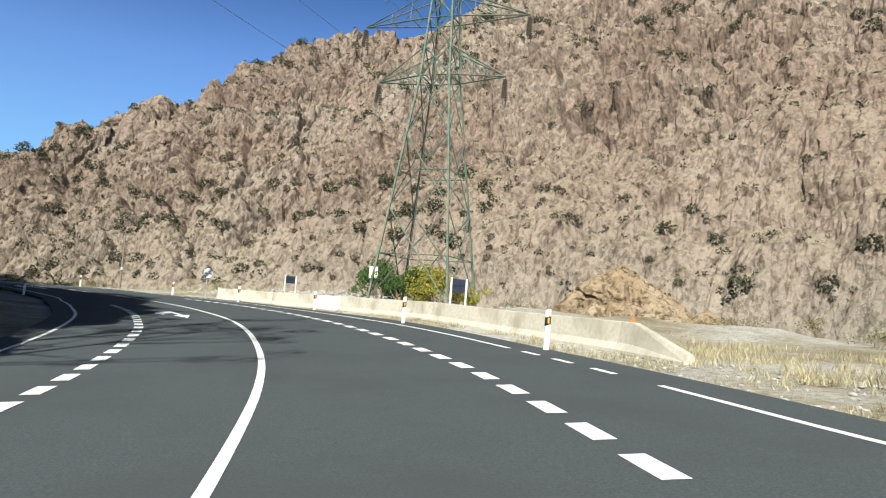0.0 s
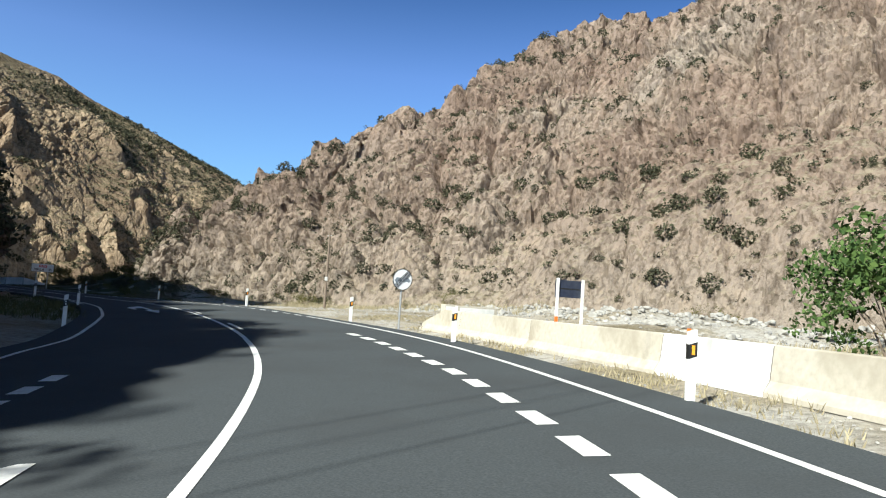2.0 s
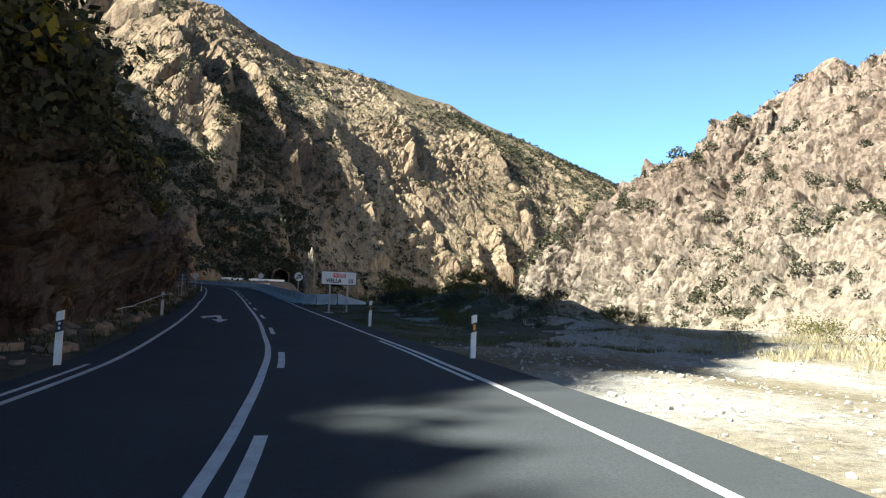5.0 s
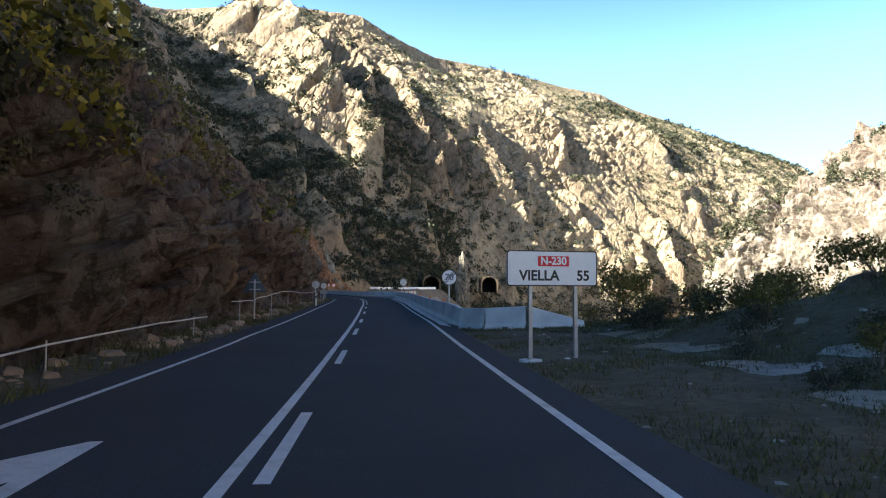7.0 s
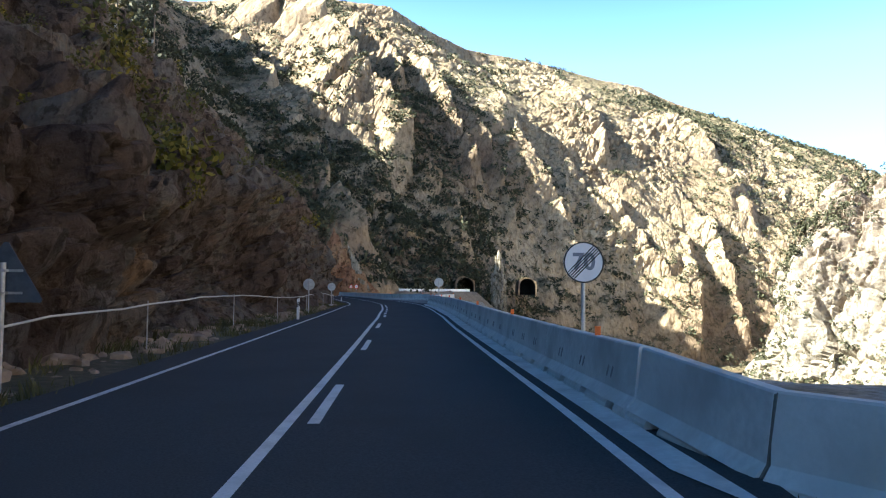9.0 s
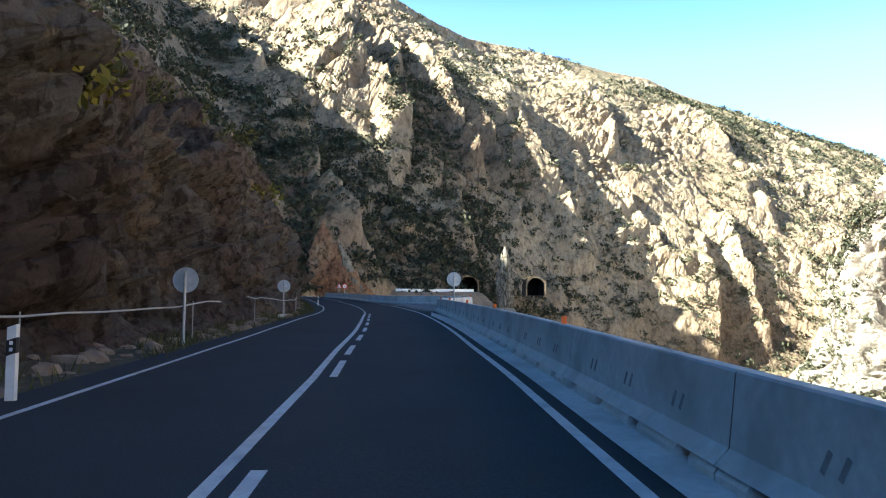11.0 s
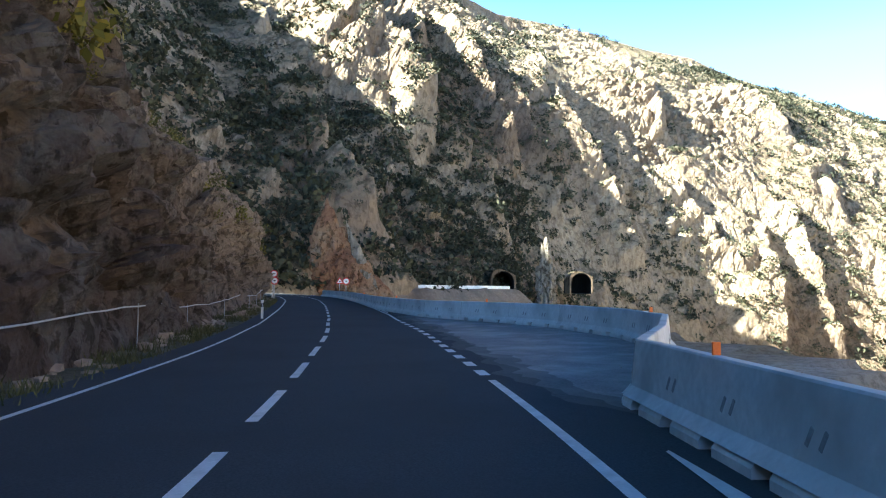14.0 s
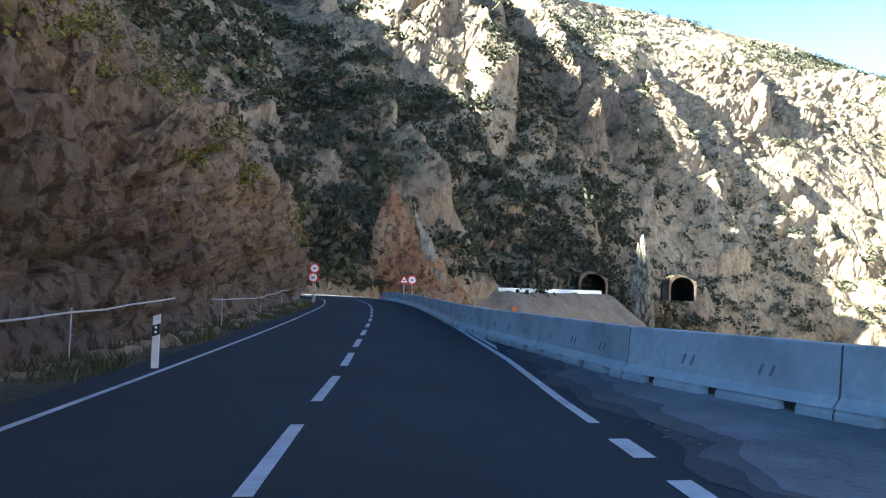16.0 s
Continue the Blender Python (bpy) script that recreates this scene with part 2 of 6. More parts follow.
SHRUB = leaf_material("shrub_leaves", (0.034, 0.036, 0.022), (0.08, 0.08, 0.048), 0.05)
SHRUB_NEAR = leaf_material("broom_leaves", (0.05, 0.06, 0.02), (0.16, 0.14, 0.04), 0.3)
BROOM = leaf_material("broom_bush", (0.07, 0.075, 0.015), (0.24, 0.20, 0.035), 0.3)
YELLOW_LEAF = leaf_material("autumn_leaves", (0.10, 0.13, 0.03), (0.40, 0.33, 0.05), 0.5)
GREEN_LEAF = leaf_material("green_leaves", (0.035, 0.07, 0.02), (0.10, 0.16, 0.045), 0.5)
DRY_GRASS = leaf_material("dry_grass", (0.22, 0.19, 0.12), (0.42, 0.37, 0.25), 0.4)
GREEN_GRASS = leaf_material("verge_grass", (0.05, 0.058, 0.022), (0.15, 0.145, 0.065), 0.4)


# ---- meshes ----
def from_arrays(name, verts, faces, material, smooth=False):
    me = bpy.data.meshes.new(name)
    verts = np.asarray(verts, np.float32).reshape(-1, 3)
    faces = np.asarray(faces, np.int32)
    n, k = faces.shape
    me.vertices.add(len(verts))
    me.vertices.foreach_set("co", verts.ravel())
    me.loops.add(n * k)
    me.loops.foreach_set("vertex_index", faces.ravel())
    me.polygons.add(n)
    me.polygons.foreach_set("loop_start", np.arange(0, n * k, k, dtype=np.int32))
    me.polygons.foreach_set("use_smooth", np.full(n, smooth))
    me.update(calc_edges=True)
    me.materials.append(material)
    return new(name, me)


def grid_faces(nu, nv):
    i = np.arange(nu * nv).reshape(nu, nv)
    return np.stack([i[:-1, :-1], i[1:, :-1], i[1:, 1:], i[:-1, 1:]], -1).reshape(-1, 4)


def sheet(name, grid, material, smooth=False):
    nu, nv = grid.shape[:2]
    return from_arrays(name, grid.reshape(-1, 3), grid_faces(nu, nv), material, smooth)


def part(name, bm, material, parent=None, label=""):
    me = bpy.data.meshes.new(name)
    bmesh.ops.recalc_face_normals(bm, faces=bm.faces)
    bm.to_mesh(me)
    bm.free()
    me.materials.append(material)
    ob = new(name, me)
    if parent:
        ob.parent = parent
    if label:
        ob["label"] = label
    return ob


def box(bm, x0, x1, y0, y1, z0, z1, m=None, bevel=0.0):
    r = bmesh.ops.create_cube(bm, size=1)
    bmesh.ops.transform(bm, matrix=Matrix.Translation(((x0 + x1) / 2, (y0 + y1) / 2, (z0 + z1) / 2)) @ Matrix.Diagonal((x1 - x0, y1 - y0, z1 - z0, 1)), verts=r["verts"])
    if bevel:
        es = list({e for v in r["verts"] for e in v.link_edges})
        made = bmesh.ops.bevel(bm, geom=es, offset=bevel, segments=2, affect="EDGES", profile=0.5)
        vs = list({v for f in made["faces"] for v in f.verts} | {v for v in r["verts"] if v.is_valid})
    else:
        vs = r["verts"]
    if m:
        bmesh.ops.transform(bm, matrix=m, verts=vs)
    return bm


def rod(bm, a, b, r0, r1=None, seg=10):
    a, b = Vector(a), Vector(b)
    d = b - a
    r = bmesh.ops.create_cone(bm, cap_ends=True, segments=seg, radius1=r0, radius2=r0 if r1 is None else r1, depth=d.length)
    m = Matrix.Translation((a + b) / 2) @ d.to_track_quat("Z", "Y").to_matrix().to_4x4()
    bmesh.ops.transform(bm, matrix=m, verts=r["verts"])
    return bm


def prism(bm, outline, depth, m=Matrix()):
    """A flat outline in x, z pushed along y by depth."""
    n = len(outline)
    a = [bm.verts.new(m @ Vector((x, 0, z))) for x, z in outline]
    b = [bm.verts.new(m @ Vector((x, depth, z))) for x, z in outline]
    bm.faces.new(a)
    bm.faces.new(b[::-1])
    for i in range(n):
        bm.faces.new((a[i], b[i], b[(i + 1) % n], a[(i + 1) % n]))
    return bm


def disc(radius, n=40, x=0.0, z=0.0):
    return [(x + radius * math.cos(2 * math.pi * i / n), z + radius * math.sin(2 * math.pi * i / n)) for i in range(n)]


def tube(bm, pts, r, seg=8):
    """One continuous round bar through the given places."""
    pts = [Vector(p) for p in pts]
    rings = []
    for i, p in enumerate(pts):
        d = (pts[min(i + 1, len(pts) - 1)] - pts[max(i - 1, 0)]).normalized()
        q = d.to_track_quat("Z", "Y")
        rings.append([bm.verts.new(p + q @ Vector((r * math.cos(2 * math.pi * k / seg), r * math.sin(2 * math.pi * k / seg), 0))) for k in range(seg)])
    for a, b in zip(rings[:-1], rings[1:]):
        for k in range(seg):
            bm.faces.new((a[k], a[(k + 1) % seg], b[(k + 1) % seg], b[k]))
    bm.faces.new(rings[0][::-1])
    bm.faces.new(rings[-1])
    return bm


# ---- the road's line ----
PLAN = [(0, -0.98, -19.07), (10, -1.84, -9.1), (20, -2.68, 0.86), (30, -4.33, 10.71), (40, -7.22, 20.28), (50, -11.45, 29.33), (60, -16.94, 37.68), (70, -23.76, 44.97),
        (80, -31.25, 51.56), (90, -39.64, 56.96), (100, -48.63, 61.5), (110, -57.7, 65.83), (120, -66.76, 70.06), (130, -75.84, 74.24), (140, -84.96, 78.35), (150, -94.09, 82.42),
        (160, -103.22, 86.51), (170, -112.36, 90.56), (180, -121.6, 94.37), (190, -130.9, 98.05), (200, -140.39, 101.19), (210, -150.03, 103.87), (220, -159.66, 106.55),
        (240, -178.95, 111.75), (260, -198.4, 116.4), (280, -218.0, 119.3), (300, -236.5, 117.8), (320, -252.5, 107.0)]
HEIGHT = ((0, 20, 40, 60, 80, 100, 120, 140, 160, 180, 200, 220, 320), (-0.76, -0.69, -0.24, -0.09, 0.06, -0.12, -0.17, -0.12, -0.01, -0.04, -0.19, -0.25, -0.25))
BANK = ((0, 20, 40, 60, 80, 100, 120, 140, 160, 180, 200, 220, 240, 280, 320), (4.2, 4.3, 3.6, 3.1, 2.0, 0.1, 0.4, -0.1, 0.6, 0.8, 1.4, 1.4, 1.0, 0.0, 0.0))
_sp = np.array([(a, x, y, np.interp(a, *HEIGHT), np.interp(a, *BANK)) for a, x, y in PLAN])
_slope = np.gradient(_sp, _sp[:, 0], axis=0)


def spine(s):
    s = np.asarray(s, float)
    i = np.clip(np.searchsorted(_sp[:, 0], s, side="right") - 1, 0, len(_sp) - 2)
    h = _sp[i + 1, 0] - _sp[i, 0]
    u = (s - _sp[i, 0]) / h
    uc = np.clip(u, 0, 1)
    a, b, c, d = 2 * uc**3 - 3 * uc**2 + 1, uc**3 - 2 * uc**2 + uc, 3 * uc**2 - 2 * uc**3, uc**3 - uc**2
    out = a[..., None] * _sp[i] + (b * h)[..., None] * _slope[i] + c[..., None] * _sp[i + 1] + (d * h)[..., None] * _slope[i + 1]
    over = ((u - uc) * h)[..., None]
    end = np.where(u[..., None] < 0, _slope[0], _slope[-1]) * np.array([1, 1, 1, 0, 0])
    return (out + over * end)[..., 1:]


_S = np.arange(-60, 330, 1.0)
_D = spine(_S)
_T = np.gradient(_D[:, :2], axis=0)
_T /= np.linalg.norm(_T, axis=1)[:, None]


def road(s, o, up=0.0):
    """World places at s metres along the road and o metres to its right, up metres over its surface."""
    s, o, up = np.broadcast_arrays(np.asarray(s, float), np.asarray(o, float), np.asarray(up, float))
    d = spine(s)
    tx, ty = np.interp(s, _S, _T[:, 0]), np.interp(s, _S, _T[:, 1])
    z = d[..., 2] + np.clip(o, -7, 8) * np.tan(np.radians(d[..., 3])) + up
    return np.stack([d[..., 0] + o * ty, d[..., 1] - o * tx, z], -1)


def along(s):
    """The road's heading at s, in degrees from +y to the left."""
    return math.degrees(math.atan2(-np.interp(s, _S, _T[:, 0]), np.interp(s, _S, _T[:, 1])))


def road_pose(s, o, up=0.0, turn=0.0):
    """A pose standing at the road: its y runs along the road, x to the right."""
    x, y, z = (float(v) for v in road(s, o, up))
    return pose(x, y, z, 0, 0, along(s) + turn)


def to_road(x, y):
    """s and o of places in the plan."""
    x, y = np.asarray(x, float), np.asarray(y, float)
    best = np.argmin((x[..., None] - _D[:, 0]) ** 2 + (y[..., None] - _D[:, 1]) ** 2, axis=-1)
    dx, dy = x - _D[best, 0], y - _D[best, 1]
    return _S[best] + dx * _T[best, 0] + dy * _T[best, 1], dx * _T[best, 1] - dy * _T[best, 0]


# offsets of the lines along the road
CENTRE = ((-60, 21, 25, 28, 33.5, 40, 46, 53, 60, 65, 69, 73, 78, 82.4, 86, 90, 95, 105, 113, 120, 137, 157, 162, 172, 180.5, 187, 190, 194, 198.7, 202, 204.5, 208, 213, 217, 240, 260, 280, 320),
          (-0.9, -0.96, -0.96, -0.99, -1.06, -1.10, -1.12, -1.0, -1.0, -0.91, -0.82, -0.84, -0.98, -1.19, -1.27, -1.29, -1.21, -1.16, -1.2, -1.25, -1.28, -1.30, -1.40, -1.5, -1.54, -1.57, -1.55, -1.48, -1.38, -1.24, -1.1, -0.96, -0.88, -0.78, -0.68, -0.75, -0.9, -0.9))
RIGHT = ((-60, 16, 22, 25, 30, 34, 38.5, 42.5, 46, 52.5, 57, 61, 65, 69, 72, 75, 77.5, 82, 85, 88, 91, 98, 113, 120, 132, 149, 157, 163, 177, 187, 193, 198.5, 201, 204, 207, 214, 219, 231, 259, 320),
         (8.5, 5.6, 4.99, 4.81, 4.53, 4.36, 4.08, 3.84, 3.77, 3.66, 3.63, 3.57, 3.53, 3.46, 3.3, 3.07, 2.86, 2.44, 2.26, 2.17, 2.04, 2.04, 1.86, 1.82, 1.82, 1.68, 1.69, 1.62, 1.63, 1.62, 1.66, 1.76, 1.85, 1.99, 2.1, 2.17, 2.34, 2.37, 2.25, 2.2))
LEFT = ((-60, 40, 50, 58, 61, 65, 71, 77, 82, 86, 91, 100, 113, 121, 124, 131, 142, 160, 171, 184, 191, 196, 202, 206, 212.5, 222, 240, 275, 320),
        (-6.0, -5.95, -5.95, -5.6, -5.15, -4.9, -4.35, -4.1, -4.22, -4.1, -3.98, -3.92, -4.0, -4.08, -4.15, -4.1, -4.12, -4.25, -4.5, -4.5, -4.44, -4.33, -4.1, -3.92, -3.72, -3.8, -3.9, -4.1, -4.1))
EDGE_R = ((-60, 20, 30, 45, 60, 80, 95, 113, 127, 130, 186, 190.6, 193.6, 197.4, 201, 205.5, 209, 212.5, 216, 220.4, 225, 231, 320), (10.5, 6.1, 5.35, 4.75, 4.35, 3.5, 2.9, 2.5, 2.45, 2.85, 3.0, 3.35, 4.95, 6.8, 7.4, 7.2, 6.4, 5.2, 4.1, 3.65, 3.15, 2.8, 2.8))


def off(table, s):
    return np.interp(s, table[0], table[1])


# ---- road surface and ground ----
def build_road():
    s = np.arange(-60, 321, 0.75)
    left, right = off(LEFT, s) - 0.75, off(EDGE_R, s)
    k = np.linspace(0, 1, 15)
    o = left[:, None] + (right - left)[:, None] * k
    top = road(s[:, None], o)
    skirt_l, skirt_r = top[:, :1].copy(), top[:, -1:].copy()
    skirt_l[..., 2] -= 0.35
    skirt_r[..., 2] -= 0.35
    ob = sheet("road", np.concatenate([skirt_l, top, skirt_r], 1), ASPHALT)
    return tagged(ob, "dark grey asphalt road curving through the gorge", "road", kind="structure")


build_road()


def ground_height(x, y):
    s, o = to_road(x, y)
    sc = np.clip(s, -60, 320)
    z = road(sc, o)[..., 2]
    base = np.clip(1 - (np.abs(o) - 12) / 30, 0, 1)
    z = z * base
    p = np.stack([x, y, 0 * x], -1)
    rough = 0.10 * fbm(p * 0.35, 3, 5) + 0.35 * fbm(p * 0.06, 3, 9)
    outside = np.maximum(o - off(EDGE_R, sc), off(LEFT, sc) - 0.75 - o)
    z = z - 0.14 + np.clip(outside / 2.5, 0, 1) * (0.09 + rough * np.clip(outside / 8, 0, 1))
    # the gorge beyond the barrier
    rim = np.interp(sc, (60, 90, 112, 128, 140, 330), (120, 60, 24, 13, 5.2, 4.6)) + np.interp(sc, (188, 195, 212, 221), (0, 4.8, 4.8, 0))
    fall = np.clip((o - rim) / 42, 0, 1)
    z = z - 37 * fall ** 0.75 - 1.2 * np.clip(fall * 8, 0, 1) * (1 + fbm(p * 0.2, 3, 77))
    # rubble bank along the far side of the gravel lot
    bank = np.exp(-((o - 21) / 5.0) ** 2) * np.clip((sc - 30) / 20, 0, 1) * np.clip((92 - sc) / 14, 0, 1)
    z = z + bank * (0.7 + 0.5 * fbm(p * 0.5, 3, 3))
    # scrubby rise beyond the grass
    z = z + 1.3 * np.clip((o - 6.5) / 5, 0, 1) * np.clip((17 - o) / 4, 0, 1) * np.clip((sc - 100) / 8, 0, 1) * np.clip((127 - sc) / 6, 0, 1) * (1 + 0.5 * fbm(p / 3, 2, 83))
    # river bed between lot and mountain
    bed = np.clip((o - 28) / 30, 0, 1) * np.clip((110 - sc) / 40, 0, 1)
    return z - 2.5 * bed


def build_ground():
    fine_x = np.concatenate([[-3200, -2000, -1200, -800, -560], np.arange(-440, -190, 6), np.arange(-190, 40, 1.6), np.arange(40, 300, 8), [380, 600, 1000, 2000, 3200]])
    fine_y = np.concatenate([[-3200, -2000, -1000, -500, -250, -140], np.arange(-90, -20, 5), np.arange(-20, 150, 1.6), np.arange(150, 460, 8), [520, 700, 1000, 2000, 3200]])
    x, y = np.meshgrid(fine_x, fine_y, indexing="ij")
    z = ground_height(x, y)
    far = np.clip((np.hypot(x + 150, y - 150) - 500) / 400, 0, 1)
    z = z * (1 - far) - 5 * far
    m, nt, b = base_material("stony_ground", 0.95, 0, 0.15)
    big = noise_node(nt, 0.09, 5, 0.6)
    col = ramp(nt, big, [(0.34, (0.20, 0.17, 0.11)), (0.47, (0.34, 0.30, 0.23)), (0.56, (0.46, 0.44, 0.40)), (0.7, (0.50, 0.47, 0.43))])
    tuft = ramp(nt, noise_node(nt, 0.5, 4, 0.6), [(0.52, (0, 0, 0)), (0.62, (1, 1, 1))])
    col = mix(nt, mix(nt, 0.55, tuft, (0, 0, 0)), col, (0.24, 0.20, 0.11))
    peb = noise_node(nt, 5.5, 7, 0.75)
    col = mix(nt, 0.75, col, ramp(nt, peb, [(0.36, (0.45, 0.44, 0.43)), (0.55, (1.08, 1.08, 1.08))]), "MULTIPLY")
    nt.links.new(col, b.inputs["Base Color"])
    bump(nt, b, peb, 0.9, 0.08)
    return tagged(sheet("ground", np.stack([x, y, z], -1), m, True), "stony ground with gravel and dry grass", "ground", kind="structure")


build_ground()


# ---- markings ----
def strip(name, table, s0, s1, width, shift=0.0, label="", step=0.75):
    n = max(2, int((s1 - s0) / step) + 1)
    s = np.linspace(s0, s1, n)
    o = off(table, s) + shift
    g = road(s[:, None], o[:, None] + np.array([-width / 2, width / 2]), 0.006)
    ob = sheet(name, g, PAINT)
    return tagged(ob, label or "worn white painted line on the asphalt", "road marking", kind="structure")


strip("centre_line", CENTRE, -60, 186.3, 0.125, -0.025)
strip("edge_line", RIGHT, -60, 25.3, 0.12)
for a in (26.6, 28.1, 29.5):
    strip("edge_dash", RIGHT, a, a + 0.75, 0.13, label="short white edge dash")
strip("edge_line", RIGHT, 31.0, 71.0, 0.12)
for i in range(5):
    strip("edge_dash", RIGHT, 71.65 + 1.38 * i, 72.4 + 1.38 * i, 0.13, label="short white edge dash")
strip("edge_line", RIGHT, 78.3, 193.2, 0.125)
strip("edge_line", RIGHT, 88.4, 97.0, 0.1, -0.21, "older white line left beside the new edge line")
for i in range(13):
    strip("edge_dash", RIGHT, 193.83 + 1.43 * i, 194.57 + 1.43 * i, 0.19, label="short white edge dash")
strip("edge_line", RIGHT, 212.5, 318, 0.125)
strip("edge_line", LEFT, 30, 318, 0.11)
strip("edge_line", LEFT, 79.5, 90.8, 0.09, -0.27, "older white line left beside the edge line")
MERGE = ((0, 21, 24.4, 27.3, 30, 33, 35, 38, 40.5, 42, 45, 48, 50.5, 53.3, 56, 62), (2.45, 2.47, 2.51, 2.49, 2.41, 2.35, 2.27, 2.16, 2.09, 2.08, 2.11, 2.18, 2.2, 2.24, 2.18, 2.13))
for i in range(34):
    strip("merge_dash", MERGE, 15.03 + 1.402 * i, 15.85 + 1.402 * i, 0.255, label="broad white dash on the asphalt", step=0.41)
TURN_LANE = ((0, 26, 30, 37, 41, 50, 62), (-3.75, -3.81, -3.87, -3.93, -4.05, -4.02, -3.97))
for i in range(24):
    strip("merge_dash", TURN_LANE, 23.0 + 1.302 * i, 23.75 + 1.302 * i, 0.25, label="broad white dash on the asphalt", step=0.4)
for a in (64.0, 72.7, 81.4, 90.2, 98.8, 107.6, 116.0, 124.4, 131.4, 140.2, 148.7):
    strip("lane_dash", CENTRE, a, a + 3.0, 0.13, 0.25, "white lane dash beside the centre line")
for a in (157.2, 160.8, 164.9, 169.0, 173.0, 176.9, 180.7, 184.4):
    strip("lane_dash", CENTRE, a, a + 2.4, 0.125, 0.27, "white lane dash beside the centre line")
for i in range(32):
    strip("lane_dash", CENTRE, 186.15 + 3.99 * i, 188.65 + 3.99 * i, 0.14, 0.0, "white lane dash in the middle of the road")


def arrow(s0, o0):
    """A return arrow: barbed head, slanting shaft and cross bar."""
    tip, barb_r, j1, j2, barb_l = (0.0, 0.0), (0.28, 2.08), (0.06, 2.13), (-0.10, 2.10), (-0.33, 1.89)
    top, top2, notch, bend, knee, heel, toe = (-0.04, 5.18), (-0.17, 5.17), (-0.61, 4.45), (-0.17, 3.78), (-0.56, 3.2), (-0.83, 3.64), (-0.60, 2.24)
    bm = bmesh.new()
    for face in ((tip, barb_r, j1, j2, barb_l), (j1, top, bend, j2), (top, top2, notch, bend), (bend, notch, heel, knee), (knee, heel, toe)):
        bm.faces.new([bm.verts.new(Vector(road(s0 + y, o0 + x, 0.009).tolist())) for x, y in face])
    bmesh.ops.remove_doubles(bm, verts=bm.verts, dist=0.001)
    return tagged(part("road_arrow", bm, PAINT), "white painted bent arrow on the asphalt", "road marking", kind="structure")


for s0, o0 in ((42.4, -2.4), (72.8, -2.21), (104.0, -2.6)):
    arrow(s0, o0)

# ---- mountains ----
def curve_through(points, n):
    p = np.array(points, float)
    d = np.r_[0, np.cumsum(np.linalg.norm(np.diff(p, axis=0), axis=1))]
    t = np.linspace(0, d[-1], n)
    return np.stack([np.interp(t, d, p[:, k]) for k in range(p.shape[1])], 1)


def displaced(grid, amount):
    du, dv = np.gradient(grid, axis=0), np.gradient(grid, axis=1)
    n = np.cross(du, dv)
    n /= np.linalg.norm(n, axis=-1, keepdims=True) + 1e-9
    return grid + n * amount[..., None]


def flank(foot, crest, nu, nv, bulge, back):
    """A mountainside from a foot line to a crest line, with a back slope behind it."""
    f, c = curve_through(foot, nu), curve_through(crest, nu)
    v = np.linspace(0, 1, nv)[None, :, None]
    rise = v ** 0.9
    g = f[:, None] * (1 - v) + c[:, None] * v
    g[..., 2] = f[:, None, 2] * (1 - rise[..., 0]) + c[:, None, 2] * rise[..., 0] + bulge * np.sin(math.pi * v[..., 0])
    out = (c - f)
    out[:, 2] = 0
    out /= np.linalg.norm(out, axis=1)[:, None]
    steps = np.linspace(0.06, 1, 10)[None, :, None]
    b = c[:, None] + out[:, None] * back * steps
    b[..., 2] = c[:, None, 2] * (1 - steps[..., 0] ** 1.5) - 5
    return g, b


# east mountain, across the river
CREST_E = [(-212, 232, -30), (-196, 238, 0), (-184, 245, 25), (-174, 259, 36), (-163, 267, 44), (-141, 279, 61), (-125, 289, 65), (-119, 300, 70), (-114, 313, 84), (-101, 330, 94), (-98, 334, 104), (-88, 347, 117),
           (-64, 362, 135), (-51, 369, 141), (-22, 381, 145), (4, 372, 158), (22, 371, 170), (49, 373, 193), (107, 361, 215), (166, 326, 219), (240, 250, 200), (300, 120, 160)]
FOOT_E = [(-206, 222, -38), (-190, 215, -36), (-150, 203, -22), (-105, 190, -6), (-60, 190, -3), (-20, 185, -4), (30, 160, -4), (70, 130, -3), (100, 90, -2), (120, 20, 0)]


def worley(p, seed):
    """Cell noise: a random value for each cell, and the distance to the nearest joint."""
    q = np.floor(p).astype(np.int64)
    best = np.full(p.shape[:-1], 9.0)
    second = best.copy()
    value = np.zeros(p.shape[:-1])
    for i, j, k in itertools.product((-1, 0, 1), repeat=3):
        c = q + np.array([i, j, k])
        pt = np.stack([c[..., n] + 0.5 + 0.42 * lattice(c[..., 0], c[..., 1], c[..., 2], seed + n) for n in range(3)], -1)
        d = np.linalg.norm(p - pt, axis=-1)
        near = d < best
        second = np.where(near, best, np.minimum(second, d))
        value = np.where(near, lattice(c[..., 0], c[..., 1], c[..., 2], seed + 7), value)
        best = np.where(near, d, best)
    return value, second - best


